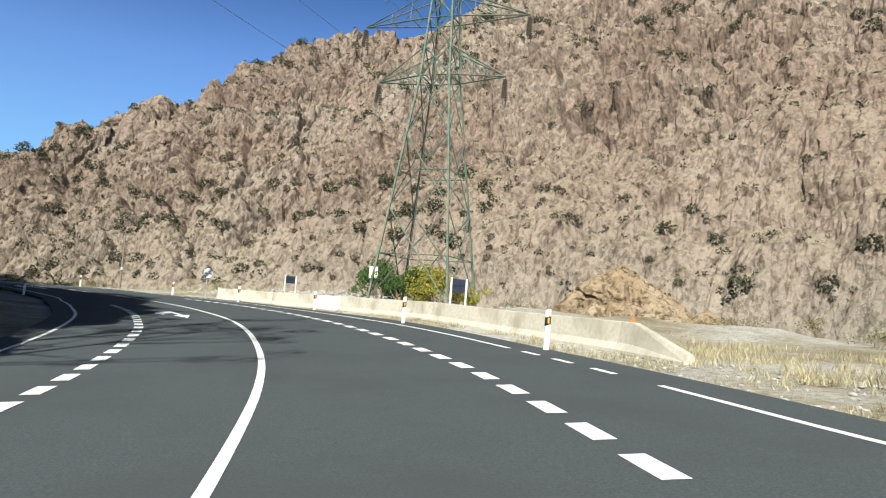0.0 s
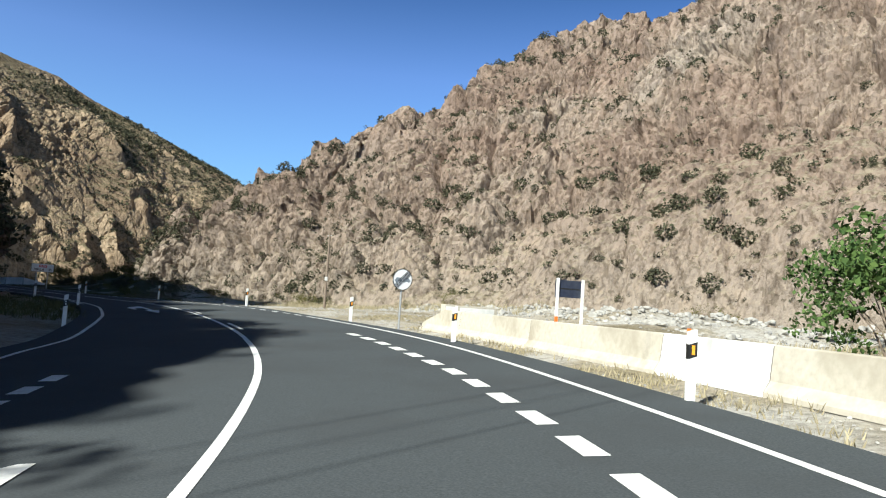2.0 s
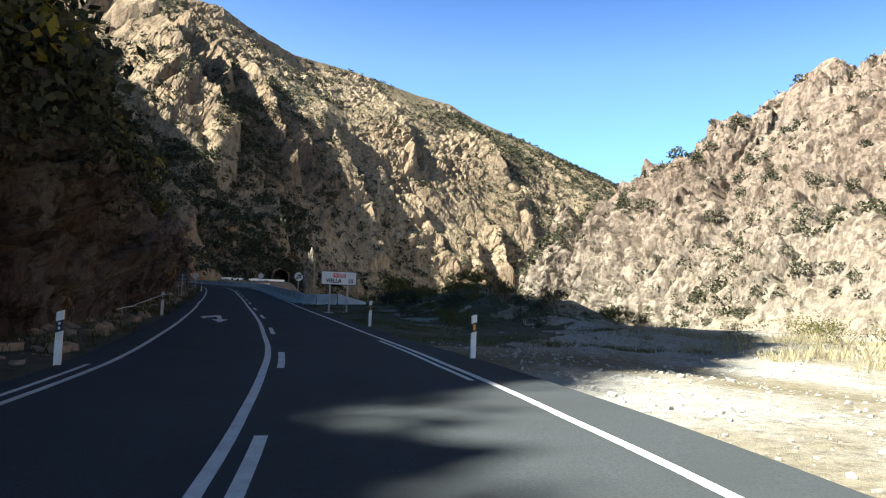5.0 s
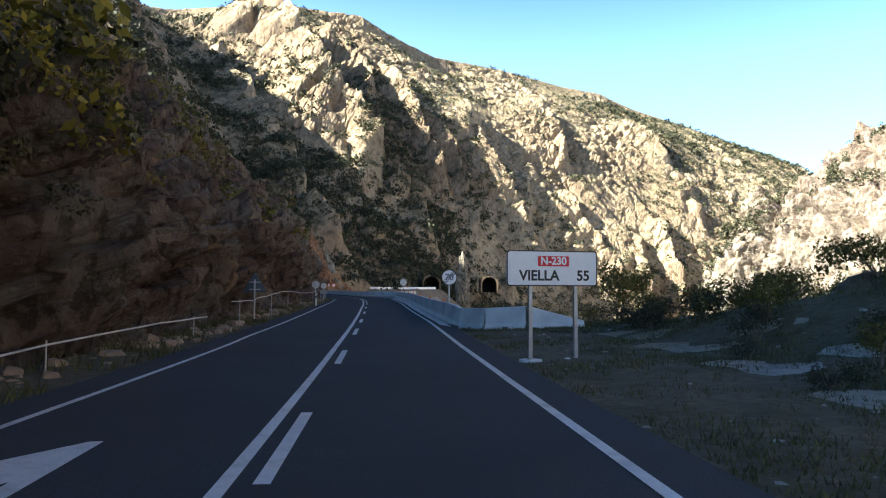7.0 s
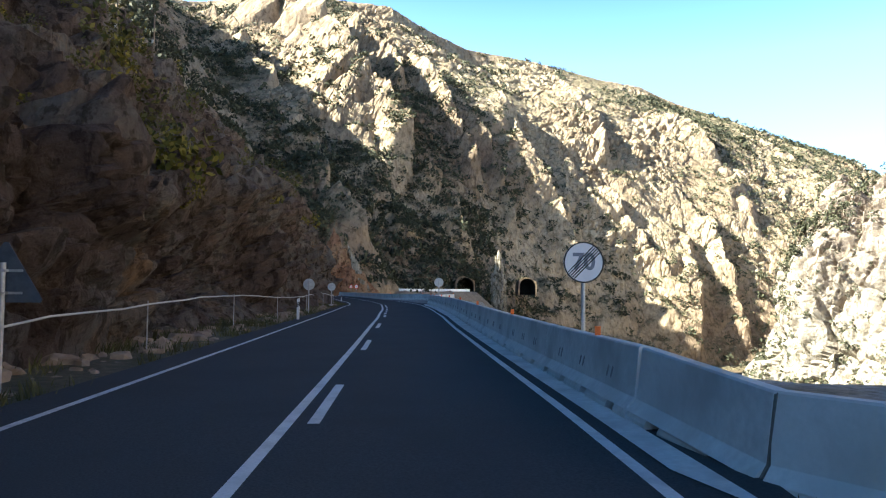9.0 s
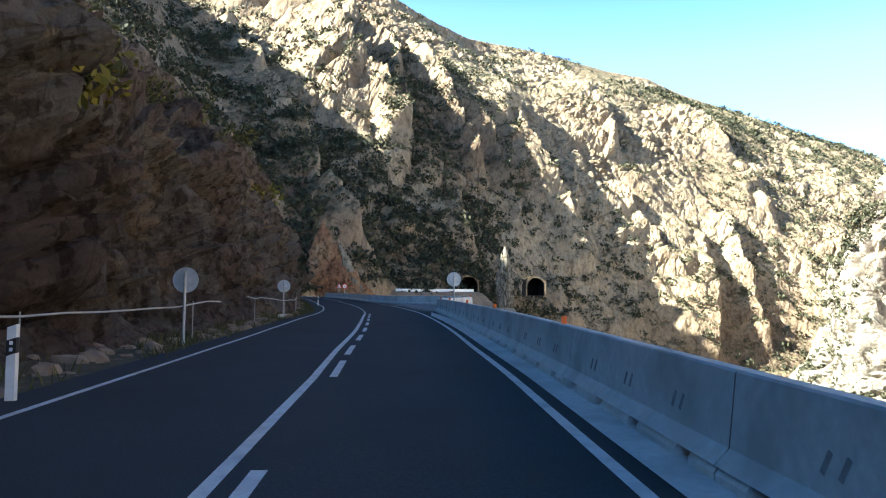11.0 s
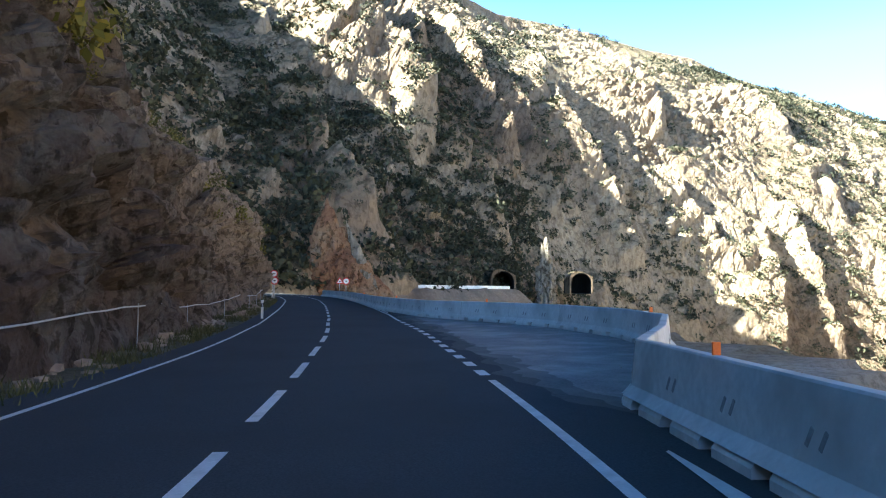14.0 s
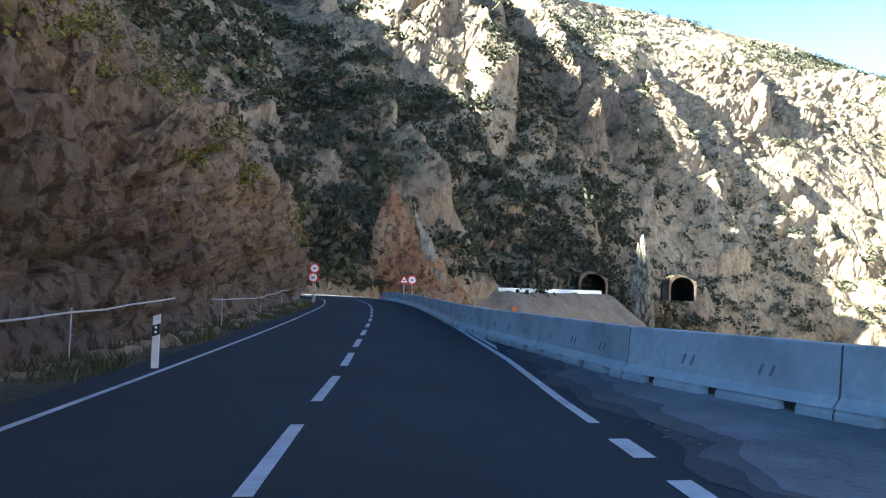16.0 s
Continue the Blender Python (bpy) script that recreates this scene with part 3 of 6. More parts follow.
def build_east():
    g, b = flank(FOOT_E, CREST_E, 760, 315, 6, 260)
    p = g.copy()
    v = np.linspace(0, 1, g.shape[1])[None]
    edge = np.clip((1 - v) / 0.05, 0.25, 1) * np.clip(v / 0.05, 0.1, 1)
    # rounded buttresses and gullies that run straight down, finer flutes, and ledges that slant down to the river
    q = p * np.array([1, 1, 0.22]) + 3.0 * fbm(p / 18, 2, 90)[..., None]
    big, joint = worley(q / 22, 11)
    mid, crack = worley((p * np.array([1, 1, 0.3]) + 1.4 * fbm(p / 7, 2, 93)[..., None]) / 5.5, 31)
    fine, split = worley((p * np.array([1, 1, 0.55]) + 0.8 * fbm(p / 3, 2, 95)[..., None]) / 2.6, 57)
    ledge = (p[..., 2] + 0.45 * p[..., 0] + 5 * fbm(p / 40, 2, 97)) / 8.0
    ledge = ledge - np.floor(ledge)
    scree = np.clip((38 + 26 * fbm(p / 60, 2, 207) - p[..., 2] + 0.35 * (p[..., 0] + 20)) / 30, 0, 1)
    craggy = 1 - 0.5 * scree
    a = 8.0 * fbm(p / 70, 3, 2) - 5.5 * ridged(q / 34, 2, 15, 0.5) * craggy + (2.6 * big - 4.4 * np.clip(1 - joint / 0.17, 0, 1)) * craggy
    a = a + (1.5 * mid - 1.7 * np.clip(1 - crack / 0.2, 0, 1)) * craggy + (0.75 * fine - 0.75 * np.clip(1 - split / 0.2, 0, 1)) * (0.35 + 0.65 * craggy)
    a = a + 1.5 * (ledge - 0.5) * np.clip(0.4 + 1.2 * fbm(p / 50, 2, 99), 0, 1) + 0.3 * fbm(p / 4, 2, 35) + 0.12 * value_noise(p / 1.4, 41)
    a = (a - a.mean()) * edge * np.clip(0.65 + v * 1.2, 0, 1)
    g = displaced(g, a * OUT_E)
    grid = np.concatenate([g, b], 1)
    return tagged(sheet("mountain_east", grid, ROCK_EAST, False), "sunlit brown rocky mountainside dotted with shrubs", "mountain", kind="structure"), g


OUT_E = 1
mountain_east, GRID_E = build_east()

# west mountain, with slanting fins of rock
CREST_W = [(-420, -60, 110), (-520, 40, 150), (-530, 130, 182), (-518, 200, 195), (-504, 252, 193), (-502, 281, 181), (-502, 313, 173), (-500, 364, 170), (-494, 422, 164), (-486, 455, 162), (-476, 486, 149), (-462, 526, 138),
           (-446, 565, 125), (-435, 598, 108), (-420, 631, 85), (-390, 680, 50)]
FOOT_W = [(-210, 60, -2), (-236, 100, -2), (-252, 128, -2), (-262, 146, -3), (-282, 175, -8), (-300, 205, -16), (-310, 235, -30), (-318, 280, -38), (-315, 330, -38), (-300, 390, -36), (-280, 450, -34), (-260, 520, -30), (-250, 600, -30)]


# spacing, height, notch length, seed of the small fins
FINS = ((29, 6.0, 17, 320), (13, 2.4, 9, 340))
# great fins of rock: heights down the slope, the line they run along, how far they stand out, width of the gentle and of the steep side, notch length
RIDGES = (((150, 91, 59, 20, 5), (128, 136, 143, 148, 152), 15, 26, 7, 26),
          ((165, 122, 89, 65, 48), (172, 180, 183, 187, 193), 30, 32, 5, 70),
          ((56, 46, 36, 15), (196, 207, 217, 219), 14, 15, 5, 22),
          ((165, 128, 104, 70), (214, 219, 217, 211), 13, 11, 4, 21),
          ((135, 108, 84, 55), (238, 239, 238, 242), 13, 10, 3, 19),
          ((100, 88, 59, 30), (247, 256, 258, 257), 10, 10, 3, 18),
          ((118, 86, 62, 39, 10), (284, 285, 288, 292, 291), 10, 22, 4, 34),
          ((70, 48, 15), (301, 298, 287), 7, 9, 4, 15),
          ((135, 97, 80), (352, 345, 338), 14, 40, 5, 60),
          ((68, 35, 5), (329, 337, 339), 8, 12, 4, 20),
          ((32, 5, -34), (360, 352, 334), 13, 24, 4, 60),
          ((46, 15, -20), (386, 374, 366), 9, 12, 4, 22),
          ((35, -5, -34), (440, 424, 408), 14, 28, 5, 50),
          ((120, 80, 40), (430, 420, 410), 9, 30, 6, 40))


def ridge_lift(y, z, p, line, seed):
    """How far a great fin stands out: a gentle side towards the sun, a steep one away from it, notched into towers."""
    heights, across, tall, left, right, notch = line
    d = y - np.interp(z, heights[::-1], across[::-1]) + 5.0 * fbm(p / 30, 2, seed) + 1.3 * fbm(p / 6, 2, seed + 3)
    f = np.where(d < 0, np.clip(1 + d / left, 0, 1) ** 1.15, np.clip(1 - d / right, 0, 1))
    ends = np.clip((z - heights[-1] + 6) / 12, 0, 1) * np.clip((heights[0] + 8 - z) / 20, 0, 1)
    t = z / notch + 0.5 * fbm(p / 22, 2, seed + 5) + 0.37 * seed
    k = np.floor(t).astype(np.int64)
    tower = np.clip(1.5 * np.sin(math.pi * (t - k)) ** 0.8, 0, 1) * (0.8 + 0.2 * lattice(k, k * 0 + 3, k * 0 + 5, seed))
    return tall * f * ends * (0.4 + 0.6 * tower)


def build_west():
    g, b = flank(FOOT_W, CREST_W, 800, 380, 26, 300)
    nu, nv = g.shape[:2]
    v = np.linspace(0, 1, nv)[None]
    # the southern shoulder that shades the foot of the slope
    g[..., 2] += np.interp(-g[..., 0], (250, 280, 300, 320, 340, 355, 385, 395, 416, 440, 520), (10, 30, 36, 42, 49, 51, 48, 55, 46, 34, 24)) * np.exp(-((g[..., 1] - 84) / 25) ** 2)
    p = g.copy()
    w = p[..., 1] + 0.2 * p[..., 2]
    down = p[..., 2] - 0.15 * p[..., 1] + 3 * fbm(p / 25, 2, 9)

    def row(x, k):
        return lattice(np.floor(x).astype(np.int64), np.floor(x).astype(np.int64) * 0 + 3, np.floor(x).astype(np.int64) * 0 + 5, k)

    lift = 0
    for n, line in enumerate(RIDGES):
        lift = np.maximum(lift, ridge_lift(p[..., 1], p[..., 2], p, line, 500 + 11 * n))
    small = 0
    for period, tall, notch, seed in FINS:
        x = (w - 164) / period + 0.14 * fbm(p / (1.2 * period), 2, seed)
        t = x - np.floor(x)
        blade = np.where(t < 0.74, np.clip((t - 0.2) / 0.54, 0, 1), np.clip((0.9 - t) / 0.16, 0, 1))
        pin = down / notch + 2.7 * row(x, seed + 3) + 0.4 * fbm(p / 12, 2, seed + 4)
        pn = np.abs(pin - np.floor(pin) - 0.5) * 2
        tooth = np.clip(1.25 - 1.3 * pn, 0, 1) * (0.55 + 0.45 * row(pin, seed + 5))
        amount = np.clip(0.35 + 1.1 * fbm(np.stack([w / (2.2 * period), down / 60, 0 * w + 5], -1), 2, seed + 9), 0, 1.15)
        small = small + tall * blade * (0.25 + 0.75 * tooth) * amount
    # smooth slabs high on the slope, broken ground low down
    lift = lift + small * np.clip(1.15 - p[..., 2] / 170, 0.3, 1)
    bent = p + 3.0 * fbm(p / 13, 2, 401)[..., None]
    chunk, crack = worley(bent * np.array([1, 1, 0.3]) / 6.5, 405)
    stone, seam = worley((p + 1.0 * fbm(p / 4, 2, 411)[..., None]) * np.array([1, 1, 0.5]) / 2.7, 415)
    rugged = np.clip(0.55 + 0.8 * fbm(p / 45, 2, 421), 0.15, 1.1)
    a = 5.0 * fbm(p / 95, 2, 52) + rugged * (1.7 * chunk - 1.6 * np.clip(1 - crack / 0.2, 0, 1) + 0.7 * stone - 0.6 * np.clip(1 - seam / 0.2, 0, 1)) + 0.25 * fbm(p / 3, 2, 61)
    edge = np.clip((1 - v) / 0.05, 0.2, 1) * np.clip(v / 0.012, 0.1, 1)
    calm = 1 - 0.8 * np.exp(-((p[..., 1] - 222) / 26) ** 2 - ((p[..., 2] + 2) / 18) ** 2)
    rise = (lift - 4.5) * edge * calm * np.clip(v / 0.06, 0, 1)
    g = displaced(g, (a - a.mean()) * edge * calm + 0.55 * rise)
    g[..., 2] += 0.6 * rise
    return tagged(sheet("mountain_west", np.concatenate([g, b], 1), ROCK_WEST, False), "pale limestone mountainside of slanting rock fins, partly in shade", "mountain", kind="structure"), g


mountain_west, GRID_W = build_west()

# hillside cut along the road
FOOT_O = ((-140, 0, 10, 17, 30, 36, 45, 55, 65, 75, 85, 100, 130, 150, 205, 214, 222, 300, 320), (-13, -11.5, -11.3, -9.7, -10.1, -12.4, -14.5, -17, -16.5, -12.5, -8.4, -7.0, -6.9, -6.7, -6.2, -5.7, -6.6, -6.0, -6.0))
CUT_H = ((-140, 30, 45, 70, 85, 100, 118, 135, 150, 165, 180, 190, 205, 215, 219, 227, 235, 243, 256, 274, 300, 320), (11, 11, 3, 3, 6, 7, 5, 4.5, 5, 7, 8.5, 9, 10, 10.5, 5, 4.5, 7.5, 9, 8, 6, 5, 5))
SLOPE = ((-140, 20, 50, 65, 75, 90, 105, 120, 150, 190, 225, 250, 285, 300, 320), (56, 58, 55.2, 51.9, 48.6, 45.5, 42.9, 43, 42.5, 42.5, 43, 46, 50, 52, 50))

HILL_TOP = ((-140, 8, 17, 23, 28, 34, 37, 42, 46, 48.5, 52, 55, 62, 75, 88), (39.5, 37, 31.8, 31.6, 29.3, 29.9, 30.3, 31.1, 31.8, 38, 40.6, 44.5, 55, 90, 400))


def build_hill():
    s = np.concatenate([np.arange(-140, 40, 1.5), np.arange(40, 305, 0.4)])
    ncut, nup = 60, 100
    fo, ch, sl = off(FOOT_O, s), off(CUT_H, s), np.tan(np.radians(off(SLOPE, s)))
    o, h = [], []
    for t in np.linspace(0, 1, ncut):
        h.append(ch * t)
        o.append(fo - ch * t * 0.36)
    far = np.linspace(0, 1, nup + 1)[1:] ** 1.7 * 110
    for t in far:
        o.append(fo - ch * 0.36 - t)
        h.append(ch + t * sl * (1 + 0.0010 * t))
    o, h = np.array(o).T, np.array(h).T
    top = np.interp(s, *HILL_TOP)[:, None]
    h = np.minimum(h, top + 0.12 * (h - top))
    base = road(s[:, None], fo[:, None] + 0 * o)
    flat = road(s[:, None], o)
    g = np.stack([flat[..., 0], flat[..., 1], base[..., 2] - 0.25 + h], -1)
    v = np.arange(g.shape[1])[None]
    p = g.copy()
    a = 1.6 * fbm(p / 18, 3, 102) + 1.6 * ridged(p * np.array([1, 1, 0.6]) / 7.5, 2, 110, 0.6) + 0.25 * ridged(p / 2.4, 2, 120, 0.6) + 0.12 * fbm(p / 0.7, 2, 131) - 0.9
    block, gap = worley((p + 0.8 * fbm(p / 3, 2, 141)[..., None]) / np.array([2.6, 2.6, 1.9]), 145)
    stone, seam = worley((p + 0.3 * fbm(p / 1.2, 2, 151)[..., None]) / 1.05, 155)
    a = a + 1.0 * block - 1.0 * np.clip(1 - gap / 0.16, 0, 1) + 0.36 * stone - 0.36 * np.clip(1 - seam / 0.2, 0, 1)
    a = a * np.clip(h / 2.0, 0.12, 1)
    g = displaced(g, a)
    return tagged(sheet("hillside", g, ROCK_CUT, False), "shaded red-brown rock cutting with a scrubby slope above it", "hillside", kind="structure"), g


hillside, GRID_H = build_hill()

# ---- plants ----
def leaf_cloud(rng, centres, radii, per, size, squash=0.75, jitter=0.25):
    """Small leaf blades spread through uneven round clumps: verts and quads."""
    n = len(centres)
    d = rng.normal(size=(n, per, 3))
    d /= np.linalg.norm(d, axis=-1, keepdims=True)
    r = rng.uniform(0.45, 1.0, (n, per, 1)) ** 0.6
    lump = 1 + jitter * np.sin(d[..., :1] * 5 + rng.uniform(0, 6, (n, 1, 1))) * np.cos(d[..., 1:2] * 4 + rng.uniform(0, 6, (n, 1, 1)))
    c = d * r * lump * radii[:, None, None]
    c[..., 2] *= squash
    c += centres[:, None]
    u = rng.normal(size=(n, per, 3))
    u /= np.linalg.norm(u, axis=-1, keepdims=True)
    w = np.cross(u, rng.normal(size=(n, per, 3)))
    w /= np.linalg.norm(w, axis=-1, keepdims=True) + 1e-9
    s = size * radii[:, None, None] * rng.uniform(0.6, 1.3, (n, per, 1))
    q = np.stack([c - u * s, c + w * s * 0.55, c + u * s, c - w * s * 0.55], 2)
    v = q.reshape(-1, 3)
    return v, np.arange(len(v)).reshape(-1, 4)


def on_grid(rng, grid, n, keep, v0=0.02, v1=0.97, gentle=0.0):
    """Random places on a built slope, thinned by keep(places); gentle: fewer on steep faces."""
    nu, nv = grid.shape[:2]
    iu = rng.integers(2, nu - 2, n * 12)
    iv = rng.integers(int(nv * v0) + 2, int(nv * v1) - 2, n * 12)
    p = grid[iu, iv]
    nrm = np.cross(grid[iu + 1, iv] - grid[iu - 1, iv], grid[iu, iv + 1] - grid[iu, iv - 1])
    level = np.abs(nrm[:, 2]) / (np.linalg.norm(nrm, axis=1) + 1e-9)
    p = p[rng.uniform(size=len(p)) < keep(p) * np.clip(1 - gentle + gentle * (level - 0.3) * 2.5, 0, 1)]
    return p[:n]


def shrubs_on(name, label, grid, n, keep, rmin, rmax, per, size, material, seed, v0=0.02, v1=0.97, gentle=0.0):
    rng = np.random.default_rng(seed)
    p = on_grid(rng, grid, n, keep, v0, v1, gentle)
    r = rng.uniform(0, 1, len(p)) ** 2.2 * (rmax - rmin) + rmin
    p = p + np.array([0, 0, 1]) * (r * 0.35)[:, None]
    v, f = leaf_cloud(rng, p, r, per, size)
    return tagged(from_arrays(name, v, f, material), label, "shrubs", kind="stuff")


def patchy(scale, seed, bias):
    return lambda p: np.clip(bias + 0.45 * fbm(p / scale, 3, seed), 0.02, 1)


shrubs_on("mountain_shrubs", "dark round shrubs dotted over the brown mountainside", GRID_E, 1200, patchy(55, 201, 0.4), 0.8, 3.0, 190, 0.17, SHRUB, 1, 0.02, 0.95, 0.3)
shrubs_on("mountain_shrubs", "small dark tufts scattered over the brown mountainside", GRID_E, 8000, patchy(40, 203, 0.45), 0.4, 1.4, 22, 0.36, SHRUB, 6, 0.02, 0.97, 0.4)
shrubs_on("mountain_shrubs", "grey-green shrubs and holm oaks on the limestone slope", GRID_W, 13000, lambda p: np.clip(0.4 + 0.9 * fbm(p / 50, 3, 211) + 0.3 * np.clip((60 - p[:, 2]) / 60, 0, 1), 0.02, 1), 0.6, 2.9, 24, 0.34, SHRUB, 2, 0.0, 0.99, 0.8)
shrubs_on("mountain_shrubs", "dense dark shrubs between the shaded limestone spires", GRID_W, 9500, lambda p: np.clip((290 - p[:, 1]) / 60, 0, 1) * np.clip((120 - p[:, 2]) / 40, 0, 1) * np.clip(0.5 + fbm(p / 25, 3, 215), 0.05, 1), 0.6, 2.8, 26, 0.34, SHRUB, 5, 0.0, 0.9, 0.3)
shrubs_on("slope_shrubs", "yellow-green broom bushes over the rocks", GRID_H, 850, lambda p: np.clip((p[:, 2] - 4.5) / 2, 0, 1) * np.clip((26 - p[:, 2]) / 6, 0, 1) * np.clip(0.15 + 1.2 * fbm(p / 11, 2, 231), 0, 1), 0.4, 1.4, 110, 0.17, BROOM, 4, 0.3, 0.7)
# unseen scrub added so its dark leaves deepen the shaded slope
shrubs_on("slope_shrubs", "added dark scrub that deepens the shade on the slope", GRID_H, 2600, lambda p: np.clip((p[:, 0] + 74) / 14, 0, 1) * np.clip((p[:, 2] - 2) / 4, 0, 1) * np.clip(0.7 + fbm(p / 12, 2, 225), 0.1, 1), 0.6, 1.8, 170, 0.12, SHRUB, 7, 0.15)
shrubs_on("slope_shrubs", "dark shrubs over the shaded slope above the cutting", GRID_H, 3600, lambda p: np.clip((p[:, 2] - 6) / 8, 0, 1) * np.clip(0.6 + fbm(p / 14, 2, 221), 0.05, 1), 0.35, 1.6, 110, 0.14, SHRUB_NEAR, 3, 0.35)


def shrub(name, label, category, x, y, radius, height, leaves, material, seed, lean=0.0):
    """A bush: several bowed stems and a crown of leaf blades in clumps."""
    rng = np.random.default_rng(seed)
    z = float(ground_height(np.array([x]), np.array([y]))[0])
    root = new(name)
    root.location = (x, y, z - 0.05)
    bm = bmesh.new()
    k = max(5, int(7 * radius))
    tips = []
    for i in range(k):
        a = rng.uniform(0, 6.28)
        rr = radius * rng.uniform(0.15, 0.75)
        mid = (rr * 0.4 * math.cos(a), rr * 0.4 * math.sin(a), height * 0.35)
        tip = (rr * math.cos(a) + lean * height * 0.3, rr * math.sin(a), height * rng.uniform(0.5, 0.85))
        rod(bm, (0.04 * math.cos(a), 0.04 * math.sin(a), 0), mid, 0.02 + 0.01 * radius, 0.014, 6)
        rod(bm, mid, tip, 0.014, 0.006, 5)
        tips.append(tip)
    part("branchwork", bm, WOOD, root, "brown woody stems")
    n = len(tips) * 4
    c = np.array([tips[i % len(tips)] for i in range(n)]) + rng.normal(size=(n, 3)) * np.array([radius * 0.28, radius * 0.28, height * 0.16])
    c[:, 2] = np.clip(c[:, 2], 0.15, height)
    v, f = leaf_cloud(rng, c, rng.uniform(0.22, 0.42, n) * radius * 0.8, max(12, leaves // n), 0.16, 0.8)
    ob = from_arrays("crown", v, f, material)
    ob.parent = root
    return tagged(root, label, category)


def grass(name, label, material, s0, s1, o0, o1, n, hmin, hmax, seed, keep=None):
    """Upright blades in tufts beside the road."""
    rng = np.random.default_rng(seed)
    s = rng.uniform(s0, s1, n)
    o = np.interp(s, (s0, s1), o0) + rng.uniform(0, 1, n) * (np.interp(s, (s0, s1), o1) - np.interp(s, (s0, s1), o0))
    p = road(s, o)
    p[:, 2] = ground_height(p[:, 0], p[:, 1])
    if keep:
        p = p[rng.uniform(size=n) < keep(p)]
    m, per = len(p), 7
    b = p[:, None] + rng.normal(size=(m, per, 3)) * np.array([0.10, 0.10, 0.0])
    a = rng.uniform(0, 6.28, (m, per))
    h = rng.uniform(hmin, hmax, (m, per))
    side = np.stack([np.cos(a), np.sin(a), 0 * a], -1) * 0.012
    tip = b + np.stack([np.cos(a * 3) * h * 0.45, np.sin(a * 3) * h * 0.45, h], -1)
    mid = b * 0.5 + tip * 0.5 + np.array([0, 0, 0.08]) * h[..., None]
    q = np.stack([b - side, b + side, mid + side * 0.8, tip], 2).reshape(-1, 3)
    return tagged(from_arrays(name, q, np.arange(len(q)).reshape(-1, 4), material), label, "grass", kind="stuff")


tufts = lambda p: np.clip(0.45 + 1.1 * fbm(p / 1.6, 2, 301), 0.03, 1)
grass("dry_grass", "dry straw-coloured grass along the verge", DRY_GRASS, 22, 66, (5.4, 4.3), (8.2, 6.2), 1500, 0.04, 0.16, 11, tufts)
grass("dry_grass", "dry straw-coloured grass behind the pale barrier", DRY_GRASS, 24, 62, (7.6, 6.6), (17, 13), 3200, 0.08, 0.32, 12, tufts)
grass("dry_grass", "dry yellowish grass on the edge of the gravel", DRY_GRASS, 64, 72, (4.4, 5.2), (9, 8.5), 900, 0.02, 0.08, 13, tufts)
grass("verge_grass", "short dull green grass beside the road", GREEN_GRASS, 98, 131, (2.7, 2.7), (14, 10), 12000, 0.03, 0.15, 14, tufts)
grass("verge_grass", "short green grass at the foot of the cutting", GREEN_GRASS, 70, 262, (-4.9, -4.75), (-8.6, -6.6), 11000, 0.06, 0.34, 15, tufts)
grass("dry_grass", "dry grass tufts below the mountain", DRY_GRASS, 76, 104, (18, 12), (36, 30), 4000, 0.15, 0.5, 16, tufts)


# ---- stones ----
def stones(name, label, places, sizes, material, seed):
    rng = np.random.default_rng(seed)
    base = np.array([(x, y, z) for x in (-1, 1) for y in (-1, 1) for z in (-1, 1)], float) * 0.75
    extra = np.array([(1.15, 0, 0), (-1.15, 0, 0), (0, 1.15, 0), (0, -1.15, 0), (0, 0, 1.1), (0, 0, -1.1)])
    shape = np.concatenate([base, extra])
    tri = []
    for axis in range(3):
        for sign in (0, 1):
            c = 8 + axis * 2 + (0 if sign else 1)
            ring = [i for i in range(8) if (base[i, axis] > 0) == bool(sign)]
            ang = sorted(ring, key=lambda i: math.atan2(base[i, (axis + 2) % 3], base[i, (axis + 1) % 3]))
            for j in range(4):
                t = (ang[j], ang[(j + 1) % 4], c)
                tri.append(t if sign else t[::-1])
    n = len(places)
    v = shape[None] * (1 + rng.uniform(-0.28, 0.28, (n, 14, 3))) * (sizes[:, None, None] * rng.uniform(0.6, 1.2, (n, 1, 3)))
    a = rng.uniform(0, 6.28, n)
    ca, sa = np.cos(a)[:, None], np.sin(a)[:, None]
    v = np.stack([v[..., 0] * ca - v[..., 1] * sa, v[..., 0] * sa + v[..., 1] * ca, v[..., 2] * 0.7], -1) + places[:, None]
    f = (np.array(tri)[None] + 14 * np.arange(n)[:, None, None]).reshape(-1, 3)
    return tagged(from_arrays(name, v.reshape(-1, 3), f, material), label, "stones", kind="stuff")


PALE_STONE = grainy("pale_stone", (0.26, 0.25, 0.23), (0.44, 0.425, 0.39), 3, 0.9, 0.4, 0.03)
BROWN_STONE = grainy("brown_stone", (0.20, 0.15, 0.11), (0.36, 0.29, 0.22), 3, 0.9, 0.4, 0.03)


def scatter(seed, n, s0, s1, o0, o1, lo, hi, power=3.0, deck=False):
    rng = np.random.default_rng(seed)
    s, o = rng.uniform(s0, s1, n), rng.uniform(o0, o1, n)
    p = road(s, o)
    size = lo + (hi - lo) * rng.uniform(0, 1, n) ** power
    p[:, 2] = (p[:, 2] if deck else ground_height(p[:, 0], p[:, 1])) + size * 0.15
    return p, size


